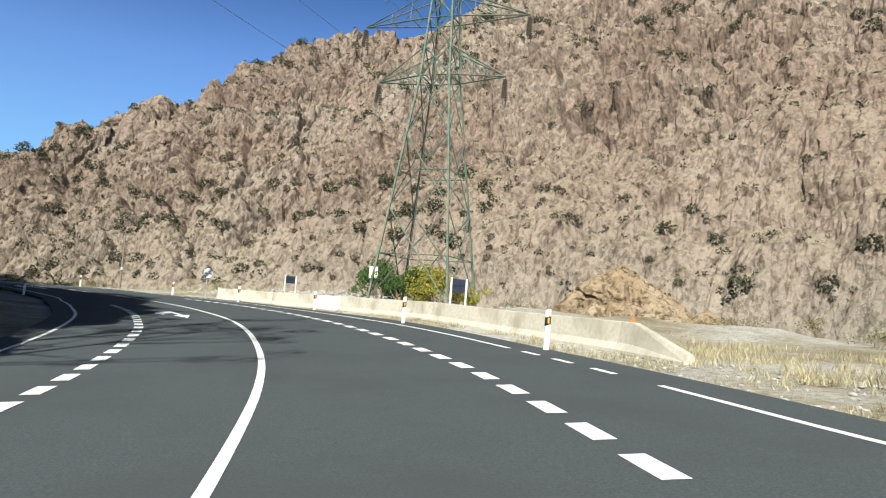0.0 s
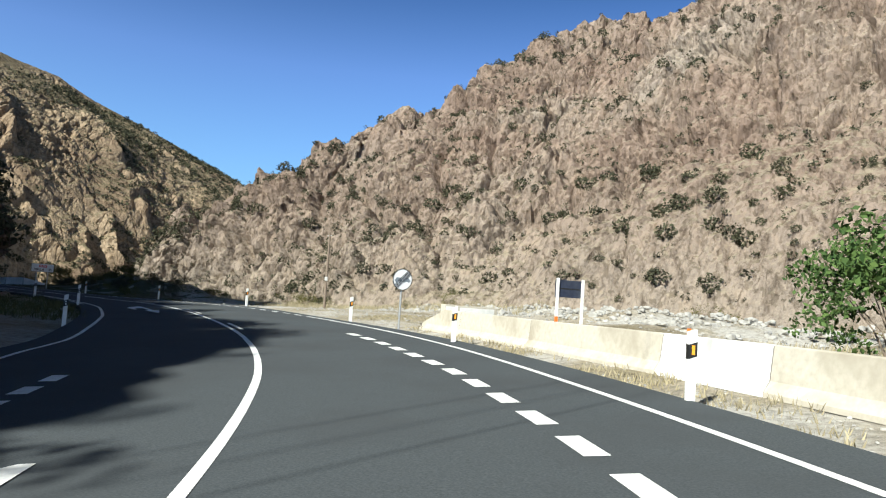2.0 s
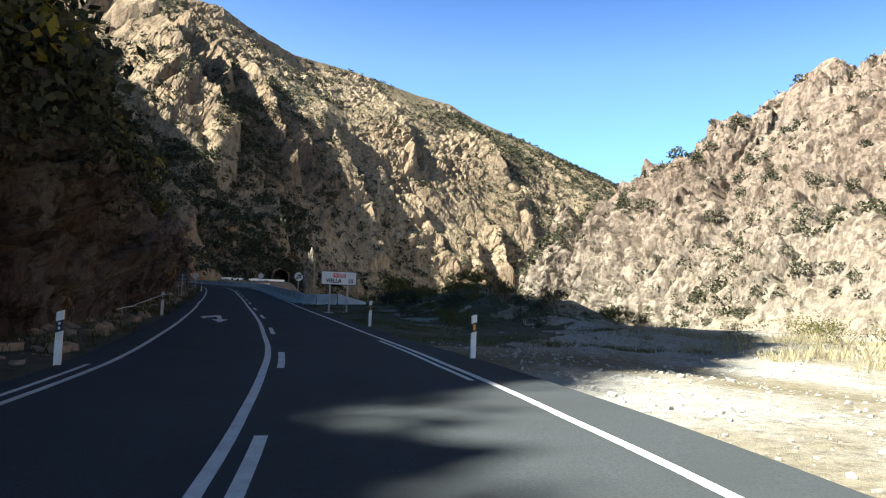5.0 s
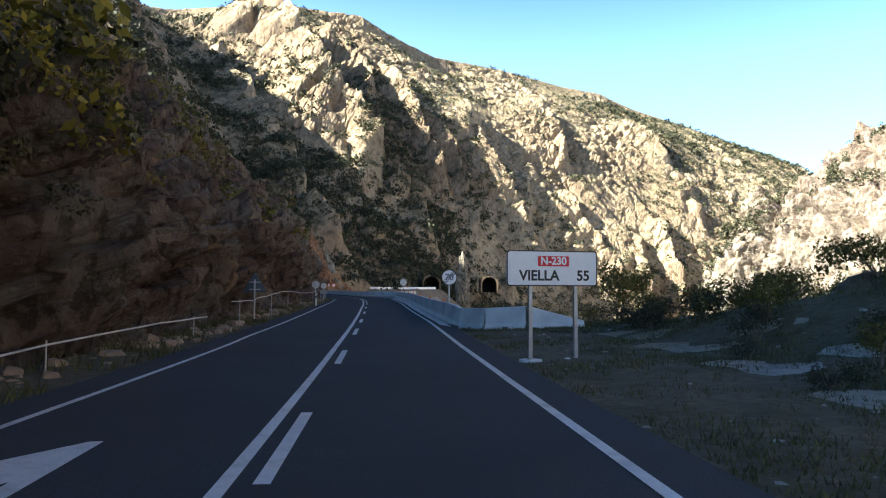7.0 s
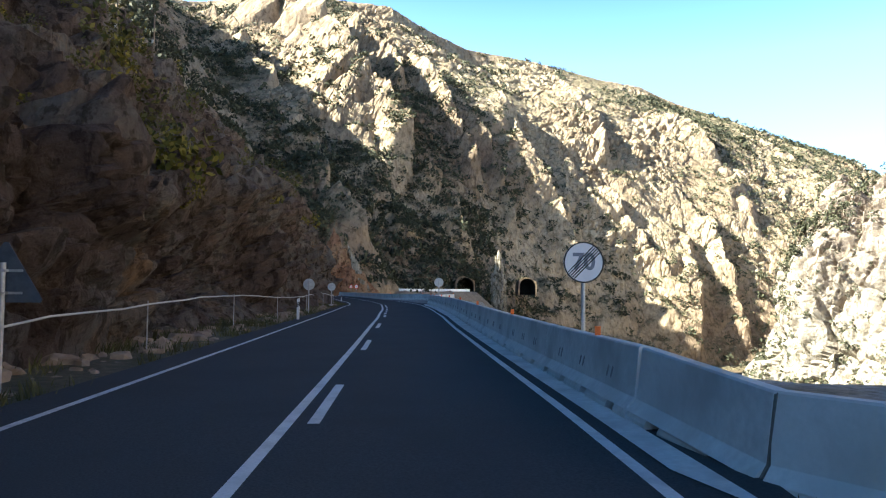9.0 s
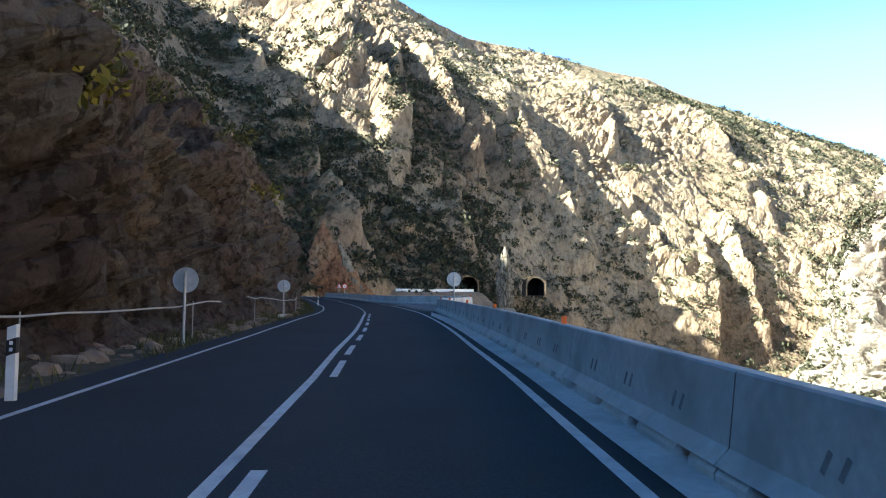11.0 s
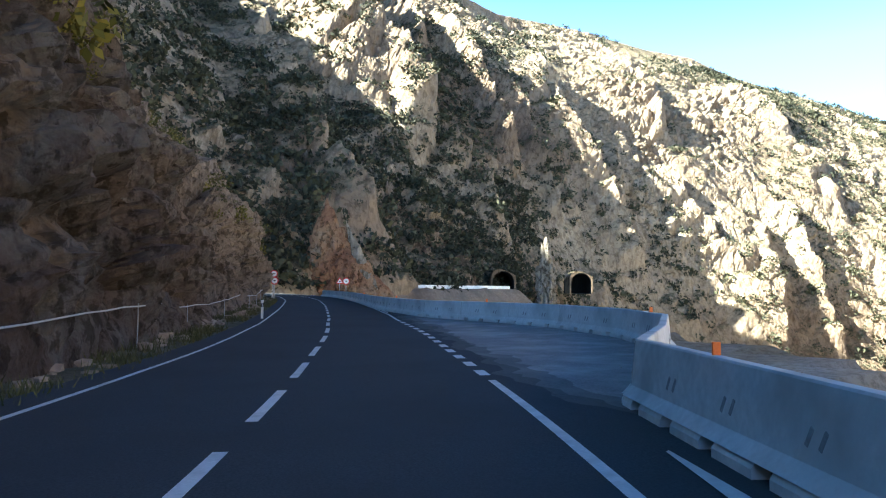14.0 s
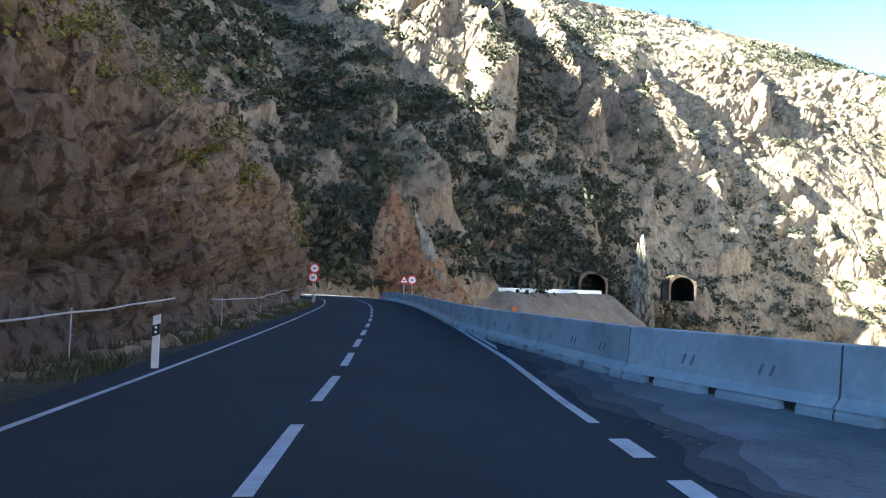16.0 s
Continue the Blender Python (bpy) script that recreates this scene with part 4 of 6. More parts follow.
stones("rubble", "pale rubble heaped along the gravel lot", *scatter(21, 3600, 54, 94, 16.5, 26, 0.05, 0.22), PALE_STONE, 21)
stones("gravel", "loose pale gravel over the lay-by", *scatter(22, 6500, 60, 108, 3.6, 18, 0.012, 0.06), PALE_STONE, 22)
stones("gravel", "loose gravel on the shoulder", *scatter(23, 3500, 18, 64, 4.6, 9, 0.010, 0.045), PALE_STONE, 23)
stones("fallen_rocks", "fallen brown rocks at the foot of the cutting", *scatter(24, 2200, 84, 262, -7.6, -5.4, 0.04, 0.30, 4.0), BROWN_STONE, 24)
stones("gravel", "stones scattered over the grassy verge", *scatter(25, 1500, 104, 131, 2.8, 14, 0.015, 0.07), PALE_STONE, 25)
stones("gravel", "grit over the lay-by asphalt", *scatter(26, 3600, 193, 222, 2.6, 7.0, 0.006, 0.022, 3.0, True), BROWN_STONE, 26)


# ---- delineator posts ----
def delineator(m, amber=True):
    root = new("delineator_post")
    bm = bmesh.new()
    prof = [(-0.055, -0.05), (0.055, -0.05), (0.06, 0.0), (0.045, 0.05), (-0.045, 0.05), (-0.06, 0.0)]
    def loft(z0, z1, tilt, grow=0.0):
        b0 = bmesh.new()
        k = 1 + grow
        low = [b0.verts.new((x * k, y * k, z0 + (tilt * x if z0 > 0.1 else 0))) for x, y in prof]
        top = [b0.verts.new((x * k, y * k, z1 + tilt * x)) for x, y in prof]
        b0.faces.new(low[::-1])
        b0.faces.new(top)
        for i in range(6):
            b0.faces.new((low[i], low[(i + 1) % 6], top[(i + 1) % 6], top[i]))
        return b0
    part("body", loft(-0.2, 1.05, 0.35), POST_WHITE, root, "white plastic body with slanted top")
    part("band", loft(0.70, 0.89, 0.35, 0.06), BLACK, root, "slanted black band")
    bm.free()
    bm = bmesh.new()
    if amber:
        box(bm, -0.022, 0.022, -0.062, -0.05, 0.735, 0.86, bevel=0.004)
        part("reflector", bm, AMBER, root, "amber reflector")
    else:
        box(bm, -0.02, 0.02, -0.062, -0.05, 0.74, 0.785, bevel=0.004)
        part("reflector", bm, SIGN_WHITE, root, "white reflector")
        bm = bmesh.new()
        box(bm, -0.02, 0.02, -0.062, -0.05, 0.82, 0.865, bevel=0.004)
        part("reflector", bm, SIGN_WHITE, root, "white reflector")
    root.matrix_world = m
    label = "white delineator post with black band and " + ("amber reflector" if amber else "two white reflectors")
    return tagged(root, label, "delineator post", "delineator posts along the road")


def ground_pose(s, o, turn=0.0, up=0.0):
    x, y, z = (float(v) for v in road(s, o))
    e = float(ground_height(np.array([x]), np.array([y]))[0])
    return pose(x, y, e + up, 0, 0, along(s) + turn)


first = delineator(ground_pose(30.6, 5.22), True)
for s, o in ((39.7, 4.57), (50.0, 4.61), (59.1, 4.11), (68.1, 4.16), (81.4, 3.95), (92.1, 2.95), (105.3, 3.05)):
    copy_thing(first, ground_pose(s, o))
other = delineator(ground_pose(78.9, -4.75), False)
for s, o in ((66.7, -5.56), (90.7, -4.72), (109.8, -5.05), (155.2, -4.75), (217.9, -4.0), (272.0, -4.9)):
    copy_thing(other, ground_pose(s, o))


# ---- concrete barriers ----
NJ = [(-0.24, 0.0), (-0.24, 0.08), (-0.13, 0.26), (-0.075, 0.80), (-0.06, 0.82), (0.06, 0.82), (0.075, 0.80), (0.13, 0.26), (0.24, 0.08), (0.24, 0.0)]


# dark grey for the joints, and for the shade put into the drain openings
MORTAR_AND_SHADE = grainy("mortar", (0.13, 0.12, 0.105), (0.24, 0.225, 0.20), 14, 0.95, 0.4, 0.01)

STAIN = grainy("damp_concrete", (0.26, 0.265, 0.265), (0.40, 0.40, 0.395), 14, 0.9, 0.3, 0.008)


def barrier_piece(a, b, material, label, height=0.82, feet=True, taper=0.0, thing="barrier_segment", group="concrete barrier segments"):
    """One cast segment from a to b (world places on the ground), with drain openings; taper: metres over which end b slopes to the ground."""
    a, b = Vector(a), Vector(b)
    d = b - a
    length = d.length
    root = new(thing)
    m = Matrix.Translation(a) @ d.to_track_quat("Y", "Z").to_matrix().to_4x4()
    k = height / 0.82
    prof = [(x, z * k) for x, z in NJ]
    cut = [(x, max(z, 0.14)) for x, z in prof]
    bm = bmesh.new()
    stations = [(0.015, False), (length - 0.015, False)]
    if feet:
        n = max(1, int(length / 1.0))
        stations = [(0.015, False)]
        for i in range(n):
            c = (i + 0.5) * length / n
            stations += [(c - 0.14, False), (c - 0.139, True), (c + 0.139, True), (c + 0.14, False)]
        stations.append((length - 0.015, False))
    if feet:
        edges = [y for y, high in stations if not high]
        for y0, y1 in zip(edges[0::2], edges[1::2]):
            fb = bmesh.new()
            ends = [[fb.verts.new((x, y, z)) for x, z in ((-0.24, 0.0), (-0.24, 0.08), (-0.205, 0.138), (0.205, 0.138), (0.24, 0.08), (0.24, 0.0))] for y in (y0, y1)]
            fb.faces.new(ends[0][::-1])
            fb.faces.new(ends[1])
            for i in range(6):
                fb.faces.new((ends[0][i], ends[0][(i + 1) % 6], ends[1][(i + 1) % 6], ends[1][i]))
            part("foot", fb, material, root, "stained foot between drain openings")
        stations = [(0.015, True), (length - 0.015, True)]
        # added block: its dark colour stands in for shade inside the drain openings
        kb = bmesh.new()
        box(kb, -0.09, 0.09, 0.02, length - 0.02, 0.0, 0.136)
        part("opening_shade", kb, MORTAR_AND_SHADE, root, "added dark block standing in for shade in the drain openings")
    rings = []
    for y, high in stations:
        shape = cut if high else prof
        drop = 1.0
        if taper:
            drop = min(1.0, 0.3 + 0.7 * max(0.0, (length - y) / taper))
        rings.append([bm.verts.new((x, y, z * drop if z > 0.11 else z)) for x, z in shape])
    if taper:
        y = length - taper
        shape = prof
        rings.insert(len(rings) - 1, [bm.verts.new((x, y, z)) for x, z in shape]) if not feet else None
    for r0, r1 in zip(rings[:-1], rings[1:]):
        for i in range(len(prof)):
            j = (i + 1) % len(prof)
            bm.faces.new((r0[i], r0[j], r1[j], r1[i]))
    bm.faces.new(rings[0][::-1])
    bm.faces.new(rings[-1])
    part("body", bm, material, root)
    if feet and length > 2.5:
        for c in np.arange(0.9, length - 0.5, 1.35):
            for dy in (0.0, 0.17):
                for side in (-1, 1):
                    sb = bmesh.new()
                    box(sb, -0.012, 0.012, -0.022, 0.022, -0.075, 0.075, pose(side * 0.108, c + dy, 0.44 * k, 0, 0, 0) @ pose(0, 0, 0, 25, -side * 6, 0), 0.006)
                    part("lifting_slot", sb, STAIN, root, "grey stained lifting slot")
    if not taper:
        jb = bmesh.new()
        ends = [[jb.verts.new((x * 0.96, y, max(z * 0.985, 0.004))) for x, z in prof] for y in (length - 0.0145, length + 0.0145)]
        jb.faces.new(ends[0][::-1])
        jb.faces.new(ends[1])
        for i in range(len(prof)):
            j = (i + 1) % len(prof)
            jb.faces.new((ends[0][i], ends[0][j], ends[1][j], ends[1][i]))
        part("joint", jb, MORTAR_AND_SHADE, root, "dark mortar joint")
    root.matrix_world = m
    return tagged(root, label, "barrier", group)


def chain(points):
    p = np.array(points, float)
    d = np.r_[0, np.cumsum(np.hypot(np.diff(p[:, 0]), np.diff(p[:, 1])))]
    return p, d


def foot(s, o):
    x, y, z = (float(v) for v in road(s, o))
    if o <= float(off(EDGE_R, s)):
        return Vector((x, y, z - 0.01))
    return Vector((x, y, float(ground_height(np.array([x]), np.array([y]))[0]) - 0.02))


PALE_LINE = ((28.4, 31.0, 35.0, 39.5, 43.0, 48.0, 52.0, 55.0, 59.5, 64.8), (7.35, 7.4, 7.15, 6.98, 6.75, 6.35, 6.15, 6.0, 5.75, 5.65))
cuts = [31.0, 36.5, 42.0, 47.6, 50.4, 53.0, 58.0, 62.0]
for n, (a, b) in enumerate(zip(cuts[:-1], cuts[1:])):
    barrier_piece(foot(a, off(PALE_LINE, a)), foot(b, off(PALE_LINE, b)), CONCRETE if n == 4 else WHITEWASH,
                  "newer grey concrete barrier segment" if n == 4 else "pale sunlit concrete barrier segment beside the verge", 0.75, False)
barrier_piece(foot(31.0, off(PALE_LINE, 31.0)), foot(28.4, off(PALE_LINE, 28.4)), WHITEWASH, "sloping end of the pale concrete barrier", 0.75, False, 2.2)
barrier_piece(foot(62.0, off(PALE_LINE, 62.0)), foot(64.8, off(PALE_LINE, 64.8)), WHITEWASH, "sloping end of the pale concrete barrier", 0.75, False, 1.8)

GREY_LINE = ((131.5, 135, 150, 170, 184, 190.6), (2.58, 2.54, 2.5, 2.5, 2.72, 3.05))
cuts = np.linspace(131.5, 190.6, 13)
for a, b in zip(cuts[:-1], cuts[1:]):
    barrier_piece(foot(a, off(GREY_LINE, a)), foot(b, off(GREY_LINE, b)), CONCRETE, "grey concrete barrier segment with drain openings")
BEND = [(131.5, 2.58), (129.2, 2.85), (127.6, 3.6), (126.7, 4.9), (126.3, 6.8)]
for (s0, o0), (s1, o1) in zip(BEND[:-2], BEND[1:-1]):
    barrier_piece(foot(s0, o0), foot(s1, o1), CONCRETE, "grey concrete barrier segment bending away from the road")
barrier_piece(foot(*BEND[-2]), foot(*BEND[-1]), CONCRETE, "sloping end of the grey concrete barrier", 0.82, False, 1.9)
BAY = [(190.6, 3.05), (193.6, 4.65), (197.4, 6.5), (201.0, 7.1), (205.5, 6.9), (209.0, 6.1), (212.5, 4.9), (216.0, 3.8), (220.4, 3.35), (225, 2.85), (231, 2.5)]
for (s0, o0), (s1, o1) in zip(BAY[:-1], BAY[1:]):
    barrier_piece(foot(s0, o0), foot(s1, o1), CONCRETE, "grey concrete barrier segment around the lay-by")
cuts = np.linspace(231, 279, 9)
for a, b in zip(cuts[:-1], cuts[1:]):
    barrier_piece(foot(a, 2.5), foot(b, 2.5), CONCRETE, "grey concrete barrier segment with drain openings")


def barrier_reflector(p, turn):
    root = new("barrier_reflector")
    bm = bmesh.new()
    box(bm, -0.04, 0.04, -0.012, 0.012, 0.0, 0.13, bevel=0.006)
    part("plate", bm, ORANGE, root, "orange reflective plate")
    bm = bmesh.new()
    box(bm, -0.03, 0.03, -0.025, 0.025, -0.012, 0.004)
    part("foot", bm, GALV, root)
    root.matrix_world = Matrix.Translation(p) @ pose(0, 0, 0, 0, 0, turn)
    return tagged(root, "orange reflector on top of the concrete barrier", "reflector", "barrier reflectors")


ref = None
for s, o, h in [(52.4, 6.13, 0.73), (57, 5.89, 0.73), (45, 6.6, 0.73), (30.6, 7.4, 0.73)] + [(float(q), float(off(GREY_LINE, q)), 0.80) for q in (133.4, 141, 149, 157, 165.3, 173, 181, 188.5)] + [(198.5, 6.68, 0.80), (210.7, 5.52, 0.80), (222.7, 3.1, 0.80), (240, 2.5, 0.80)]:
    p = foot(s, o) + Vector((0, 0, h + 0.012))
    if ref is None:
        ref = barrier_reflector(p, along(s))
    else:
        copy_thing(ref, Matrix.Translation(p) @ pose(0, 0, 0, 0, 0, along(s)))

# ---- signs ----
def lettering(text, size, material, parent, x, y, z, name="lettering", label=""):
    """Raised letters that face the oncoming traffic, centred on x, z."""
    cu = bpy.data.curves.new(name, "FONT")
    cu.body, cu.size, cu.extrude = text, size, 0.001
    cu.align_x, cu.align_y = "CENTER", "CENTER"
    cu.offset = size * 0.03
    ob = bpy.data.objects.new(name, cu)
    scene.collection.objects.link(ob)
    bpy.context.view_layer.update()
    me = bpy.data.meshes.new_from_object(ob.evaluated_get(bpy.context.evaluated_depsgraph_get()))
    bpy.data.objects.remove(ob)
    me.materials.clear()
    me.materials.append(material)
    ob = new(name, me)
    ob.parent = parent
    ob.matrix_local = pose(x, y, z, 90, 0, 0)
    if label:
        ob["label"] = label
    return ob


def rounded(w, h, r, n=6):
    pts = []
    for cx, cz, a0 in ((w / 2 - r, h / 2 - r, 0), (-w / 2 + r, h / 2 - r, 90), (-w / 2 + r, -h / 2 + r, 180), (w / 2 - r, -h / 2 + r, 270)):
        for i in range(n + 1):
            a = math.radians(a0 + 90 * i / n)
            pts.append((cx + r * math.cos(a), cz + r * math.sin(a)))
    return pts


def ringed(bm, outer, inner, y0, y1):
    """A flat band between two outlines of equal count, from y0 to y1."""
    n = len(outer)
    v = [[bm.verts.new((x, y, z)) for x, z in o] for o in (outer, inner) for y in (y0, y1)]
    for i in range(n):
        j = (i + 1) % n
        bm.faces.new((v[0][i], v[0][j], v[2][j], v[2][i]))
        bm.faces.new((v[1][j], v[1][i], v[3][i], v[3][j]))
        bm.faces.new((v[0][j], v[0][i], v[1][i], v[1][j]))
        bm.faces.new((v[2][i], v[2][j], v[3][j], v[3][i]))
    return bm


def at(outline, x, z):
    return [(a + x, b + z) for a, b in outline]


def sign_post(root, x, top, r=0.04, y=0.05, material=None):
    bm = bmesh.new()
    rod(bm, (x, y, -0.3), (x, y, top), r, r, 14)
    return part("post", bm, material or GALV, root, "galvanised steel post")


def clamp(root, x, z, y=0.02):
    bm = bmesh.new()
    box(bm, x - 0.07, x + 0.07, y - 0.012, y + 0.075, z - 0.02, z + 0.02, bevel=0.004)
    return part("clamp", bm, GALV, root)


GREY_INK = grainy("grey_ink", (0.16, 0.19, 0.23), (0.22, 0.25, 0.29), 6, 0.5, 0.0)
NAVY = grainy("navy_panel", (0.018, 0.024, 0.045), (0.035, 0.042, 0.07), 5, 0.5, 0.05, 0.002, 0, (0.05, 0.055, 0.07), 2.0)
ORANGE_ROCK = rock_material("orange_rock", ((0.23, 0.165, 0.108), (0.31, 0.232, 0.15), (0.36, 0.28, 0.19), (0.36, 0.31, 0.235)), 0.12, (0.4, 0.2, 0.1), (1.5, 1.5, 0.7), 0.9, 1.0, 0.6, 0.4)
RED_ROCK = rock_material("red_rock", ((0.17, 0.085, 0.05), (0.26, 0.138, 0.08), (0.31, 0.185, 0.105), (0.31, 0.25, 0.18)), 0.15, (0.4, 0.2, 0.1), (1.5, 1.5, 0.7), 0.9, 1.0, 0.6, 0.4)
PALE_ROCK = rock_material("pale_rock", ((0.17, 0.15, 0.12), (0.24, 0.21, 0.165), (0.30, 0.262, 0.21), (0.36, 0.315, 0.25)), 0.1, (0.1, 0.1, 0.2), (1.6, 1.6, 0.5), 0.8, 1.0, 0.5, 0.35)
EARTH = grainy("brown_earth", (0.20, 0.14, 0.09), (0.34, 0.26, 0.18), 1.5, 0.95, 0.8, 0.15, 0, (0.16, 0.12, 0.08), 0.2)
PALE_CABLE = grainy("pale_pipe", (0.40, 0.40, 0.39), (0.54, 0.54, 0.52), 15, 0.5, 0.1, 0.003)
WIRE = grainy("wire", (0.10, 0.10, 0.10), (0.16, 0.16, 0.16), 9, 0.5, 0.0)


def end_sign(m, r, z, motif):
    """Round white sign with a black rim and slanting bars: the end of a limit."""
    root = new("road_sign")
    bm = bmesh.new()
    prism(bm, disc(r, 48, 0, z), 0.012)
    part("plate", bm, SIGN_WHITE, root, "round white plate")
    bm = bmesh.new()
    ringed(bm, disc(r, 48, 0, z), disc(r * 0.93, 48, 0, z), -0.004, 0.0135)
    part("rim", bm, BLACK, root, "thin black rim")
    if motif == "70":
        lettering("70", r * 1.12, GREY_INK, root, 0, -0.003, z, "number", "blue-grey 70")
    else:
        car = [(-0.135, -0.06), (-0.135, 0.0), (-0.10, 0.015), (-0.07, 0.07), (0.07, 0.07), (0.10, 0.015), (0.135, 0.0), (0.135, -0.06), (0.10, -0.06), (0.10, -0.085), (0.06, -0.085), (0.06, -0.06), (-0.06, -0.06), (-0.06, -0.085), (-0.10, -0.085), (-0.10, -0.06)]
        for x in (-0.155, 0.155):
            bm = bmesh.new()
            prism(bm, at(car, x, z - 0.01), 0.003, pose(0, -0.004, 0))
            part("car_symbol", bm, GREY_INK, root, "grey car symbol")
    for k in (-2, -1, 0, 1, 2):
        d = k * r * 0.11
        half = math.sqrt((r * 0.92) ** 2 - d * d)
        bm = bmesh.new()
        box(bm, -half, half, -0.0065, -0.0045, d - r * 0.026, d + r * 0.026, pose(0, 0, z, 0, -45, 0))
        part("bar", bm, BLACK, root, "slanting black bar")
    sign_post(root, 0, z + r * 0.7, 0.038, 0.055)
    clamp(root, 0, z + r * 0.45)
    clamp(root, 0, z - r * 0.45)
    root.matrix_world = m
    return root


tagged(end_sign(ground_pose(64.1, 4.45, 4), 0.365, 1.76, "cars"), "round white end-of-no-overtaking sign with grey cars and black bars", "road sign")
tagged(end_sign(ground_pose(136.3, 3.1, 2, 0.0), 0.37, 2.05, "70"), "round white end-of-limit sign with grey 70 on a post", "road sign")


def direction_sign(m):
    root = new("direction_sign")
    w, h, z = 2.04, 0.745, 1.85
    bm = bmesh.new()
    prism(bm, at(rounded(w, h, 0.07), 0, z), 0.03)
    part("panel", bm, SIGN_WHITE, root, "white panel")
    bm = bmesh.new()
    ringed(bm, at(rounded(w, h, 0.07), 0, z), at(rounded(w - 0.05, h - 0.05, 0.055), 0, z), -0.003, 0.031)
    part("border", bm, BLACK, root, "black border")
    bm = bmesh.new()
    prism(bm, at(rounded(0.70, 0.215, 0.015), 0.02, z + 0.15), 0.004, pose(0, -0.004, 0))
    panel = part("number_panel", bm, SIGN_RED, root, "red panel with white road number")
    lettering("N-230", 0.225, SIGN_WHITE, root, 0.02, -0.006, z + 0.15, "road_number", "white N-230")
    lettering("VIELLA", 0.295, BLACK, root, -0.30, -0.003, z - 0.16, "place_name", "black VIELLA")
    lettering("55", 0.295, BLACK, root, 0.69, -0.003, z - 0.16, "distance", "black 55")
    for x in (-0.48, 0.54):
        bm = bmesh.new()
        box(bm, x - 0.04, x + 0.04, 0.035, 0.115, -0.3, z + 0.3, bevel=0.006)
        part("post", bm, GALV, root, "galvanised steel post")
        bm = bmesh.new()
        prism(bm, disc(0.24, 18), 0.10, pose(x, 0.06, -0.14, 90, 0, 0))
        part("footing", bm, CONCRETE, root, "pale concrete footing")
    for zz in (z - 0.22, z + 0.22):
        bm = bmesh.new()
        box(bm, -0.95, 0.95, 0.03, 0.05, zz - 0.025, zz + 0.025)
        part("rail", bm, GALV, root)
    root.matrix_world = m
    return tagged(root, "white direction sign reading VIELLA 55 with red N-230 panel", "road sign")


sx, sy, sz = (float(v) for v in road(116.9, 3.42))
direction_sign(pose(sx, sy, -0.15, 0, 0, along(116.9) + 10))


def sign_back(m, r, z, name_label, block=False, triangle=False):
    """A sign seen from behind: bare aluminium plate, two ribs, post."""
    root = new("road_sign")
    if triangle:
        out = [(-0.5, z - 0.29), (0.5, z - 0.29), (0.52, z - 0.25), (0.03, z + 0.56), (-0.03, z + 0.56), (-0.52, z - 0.25)]
        bm = bmesh.new()
        prism(bm, out, 0.012, pose(0, 0.05, 0))
    else:
        bm = bmesh.new()
        prism(bm, disc(r, 44, 0, z), 0.012, pose(0, 0.05, 0))
    part("plate", bm, DARK_BACK if triangle else PANEL_BACK, root, "dark weathered metal back" if triangle else "bare grey aluminium back")
    if not triangle:
        bm = bmesh.new()
        ringed(bm, disc(r, 44, 0, z), disc(r * 0.955, 44, 0, z), 0.036, 0.052)
        part("lip", bm, PANEL_BACK, root, "turned edge")
    for zz in (z - r * 0.35, z + r * 0.35):
        half = r * (0.75 if not triangle else 0.55)
        bm = bmesh.new()
        box(bm, -half, half, 0.03, 0.05, zz - 0.018, zz + 0.018)
        part("rib", bm, GALV, root)
        bm = bmesh.new()
        box(bm, -0.06, 0.06, -0.05, 0.035, zz - 0.02, zz + 0.02, bevel=0.004)
        part("clamp", bm, GALV, root)
    bm = bmesh.new()
    rod(bm, (0, 0, -0.3), (0, 0, z + r * 0.6), 0.038, 0.038, 14)
    part("post", bm, GALV, root, "galvanised steel post")
    if block:
        bm = bmesh.new()
        box(bm, -0.24, 0.24, -0.22, 0.22, -0.1, 0.24, bevel=0.05)
        part("footing", bm, CONCRETE, root, "rough concrete footing")
    root.matrix_world = m
    return tagged(root, name_label, "road sign", "signs seen from behind")


sign_back(ground_pose(186.0, 3.42), 0.40, 2.05, "round sign turned away, grey metal back, behind the barrier")
sign_back(ground_pose(164.8, -5.6, -4), 0.33, 1.72, "round sign turned away, on a post below the cutting")
sign_back(ground_pose(184.2, -5.8, 3), 0.33, 1.72, "round sign turned away, with a rough concrete foot", True)
sign_back(ground_pose(134.0, -5.7, 2), 0.45, 1.6, "triangular sign turned away, dark blue-grey metal back", False, True)


def small_sign(m, shape, z, r=0.42):
    root = new("road_sign")
    outer, inner = (disc(r, 40, 0, z), disc(r * 0.74, 40, 0, z)) if shape == "round" else (disc(r * 1.3, 3, 0, 0), disc(r * 0.85, 3, 0, 0))
    if shape != "round":
        outer = [(-b, a + z) for a, b in outer]
        inner = [(-b, a + z) for a, b in inner]
    bm = bmesh.new()
    prism(bm, outer, 0.012)
    part("plate", bm, SIGN_WHITE, root, "white plate")
    bm = bmesh.new()
    ringed(bm, outer, inner, -0.004, 0.0135)
    part("rim", bm, SIGN_RED, root, "red rim")
    bm = bmesh.new()
    box(bm, -r * 0.3, r * 0.3, -0.003, 0.0, z - r * 0.12, z + r * 0.12)
    part("symbol", bm, BLACK, root, "dark symbol")
    sign_post(root, 0, z + r * 0.4, 0.035, 0.05)
    root.matrix_world = m
    return tagged(root, "white %s warning sign with red rim on a post" % shape, "road sign", "small signs at the bend")


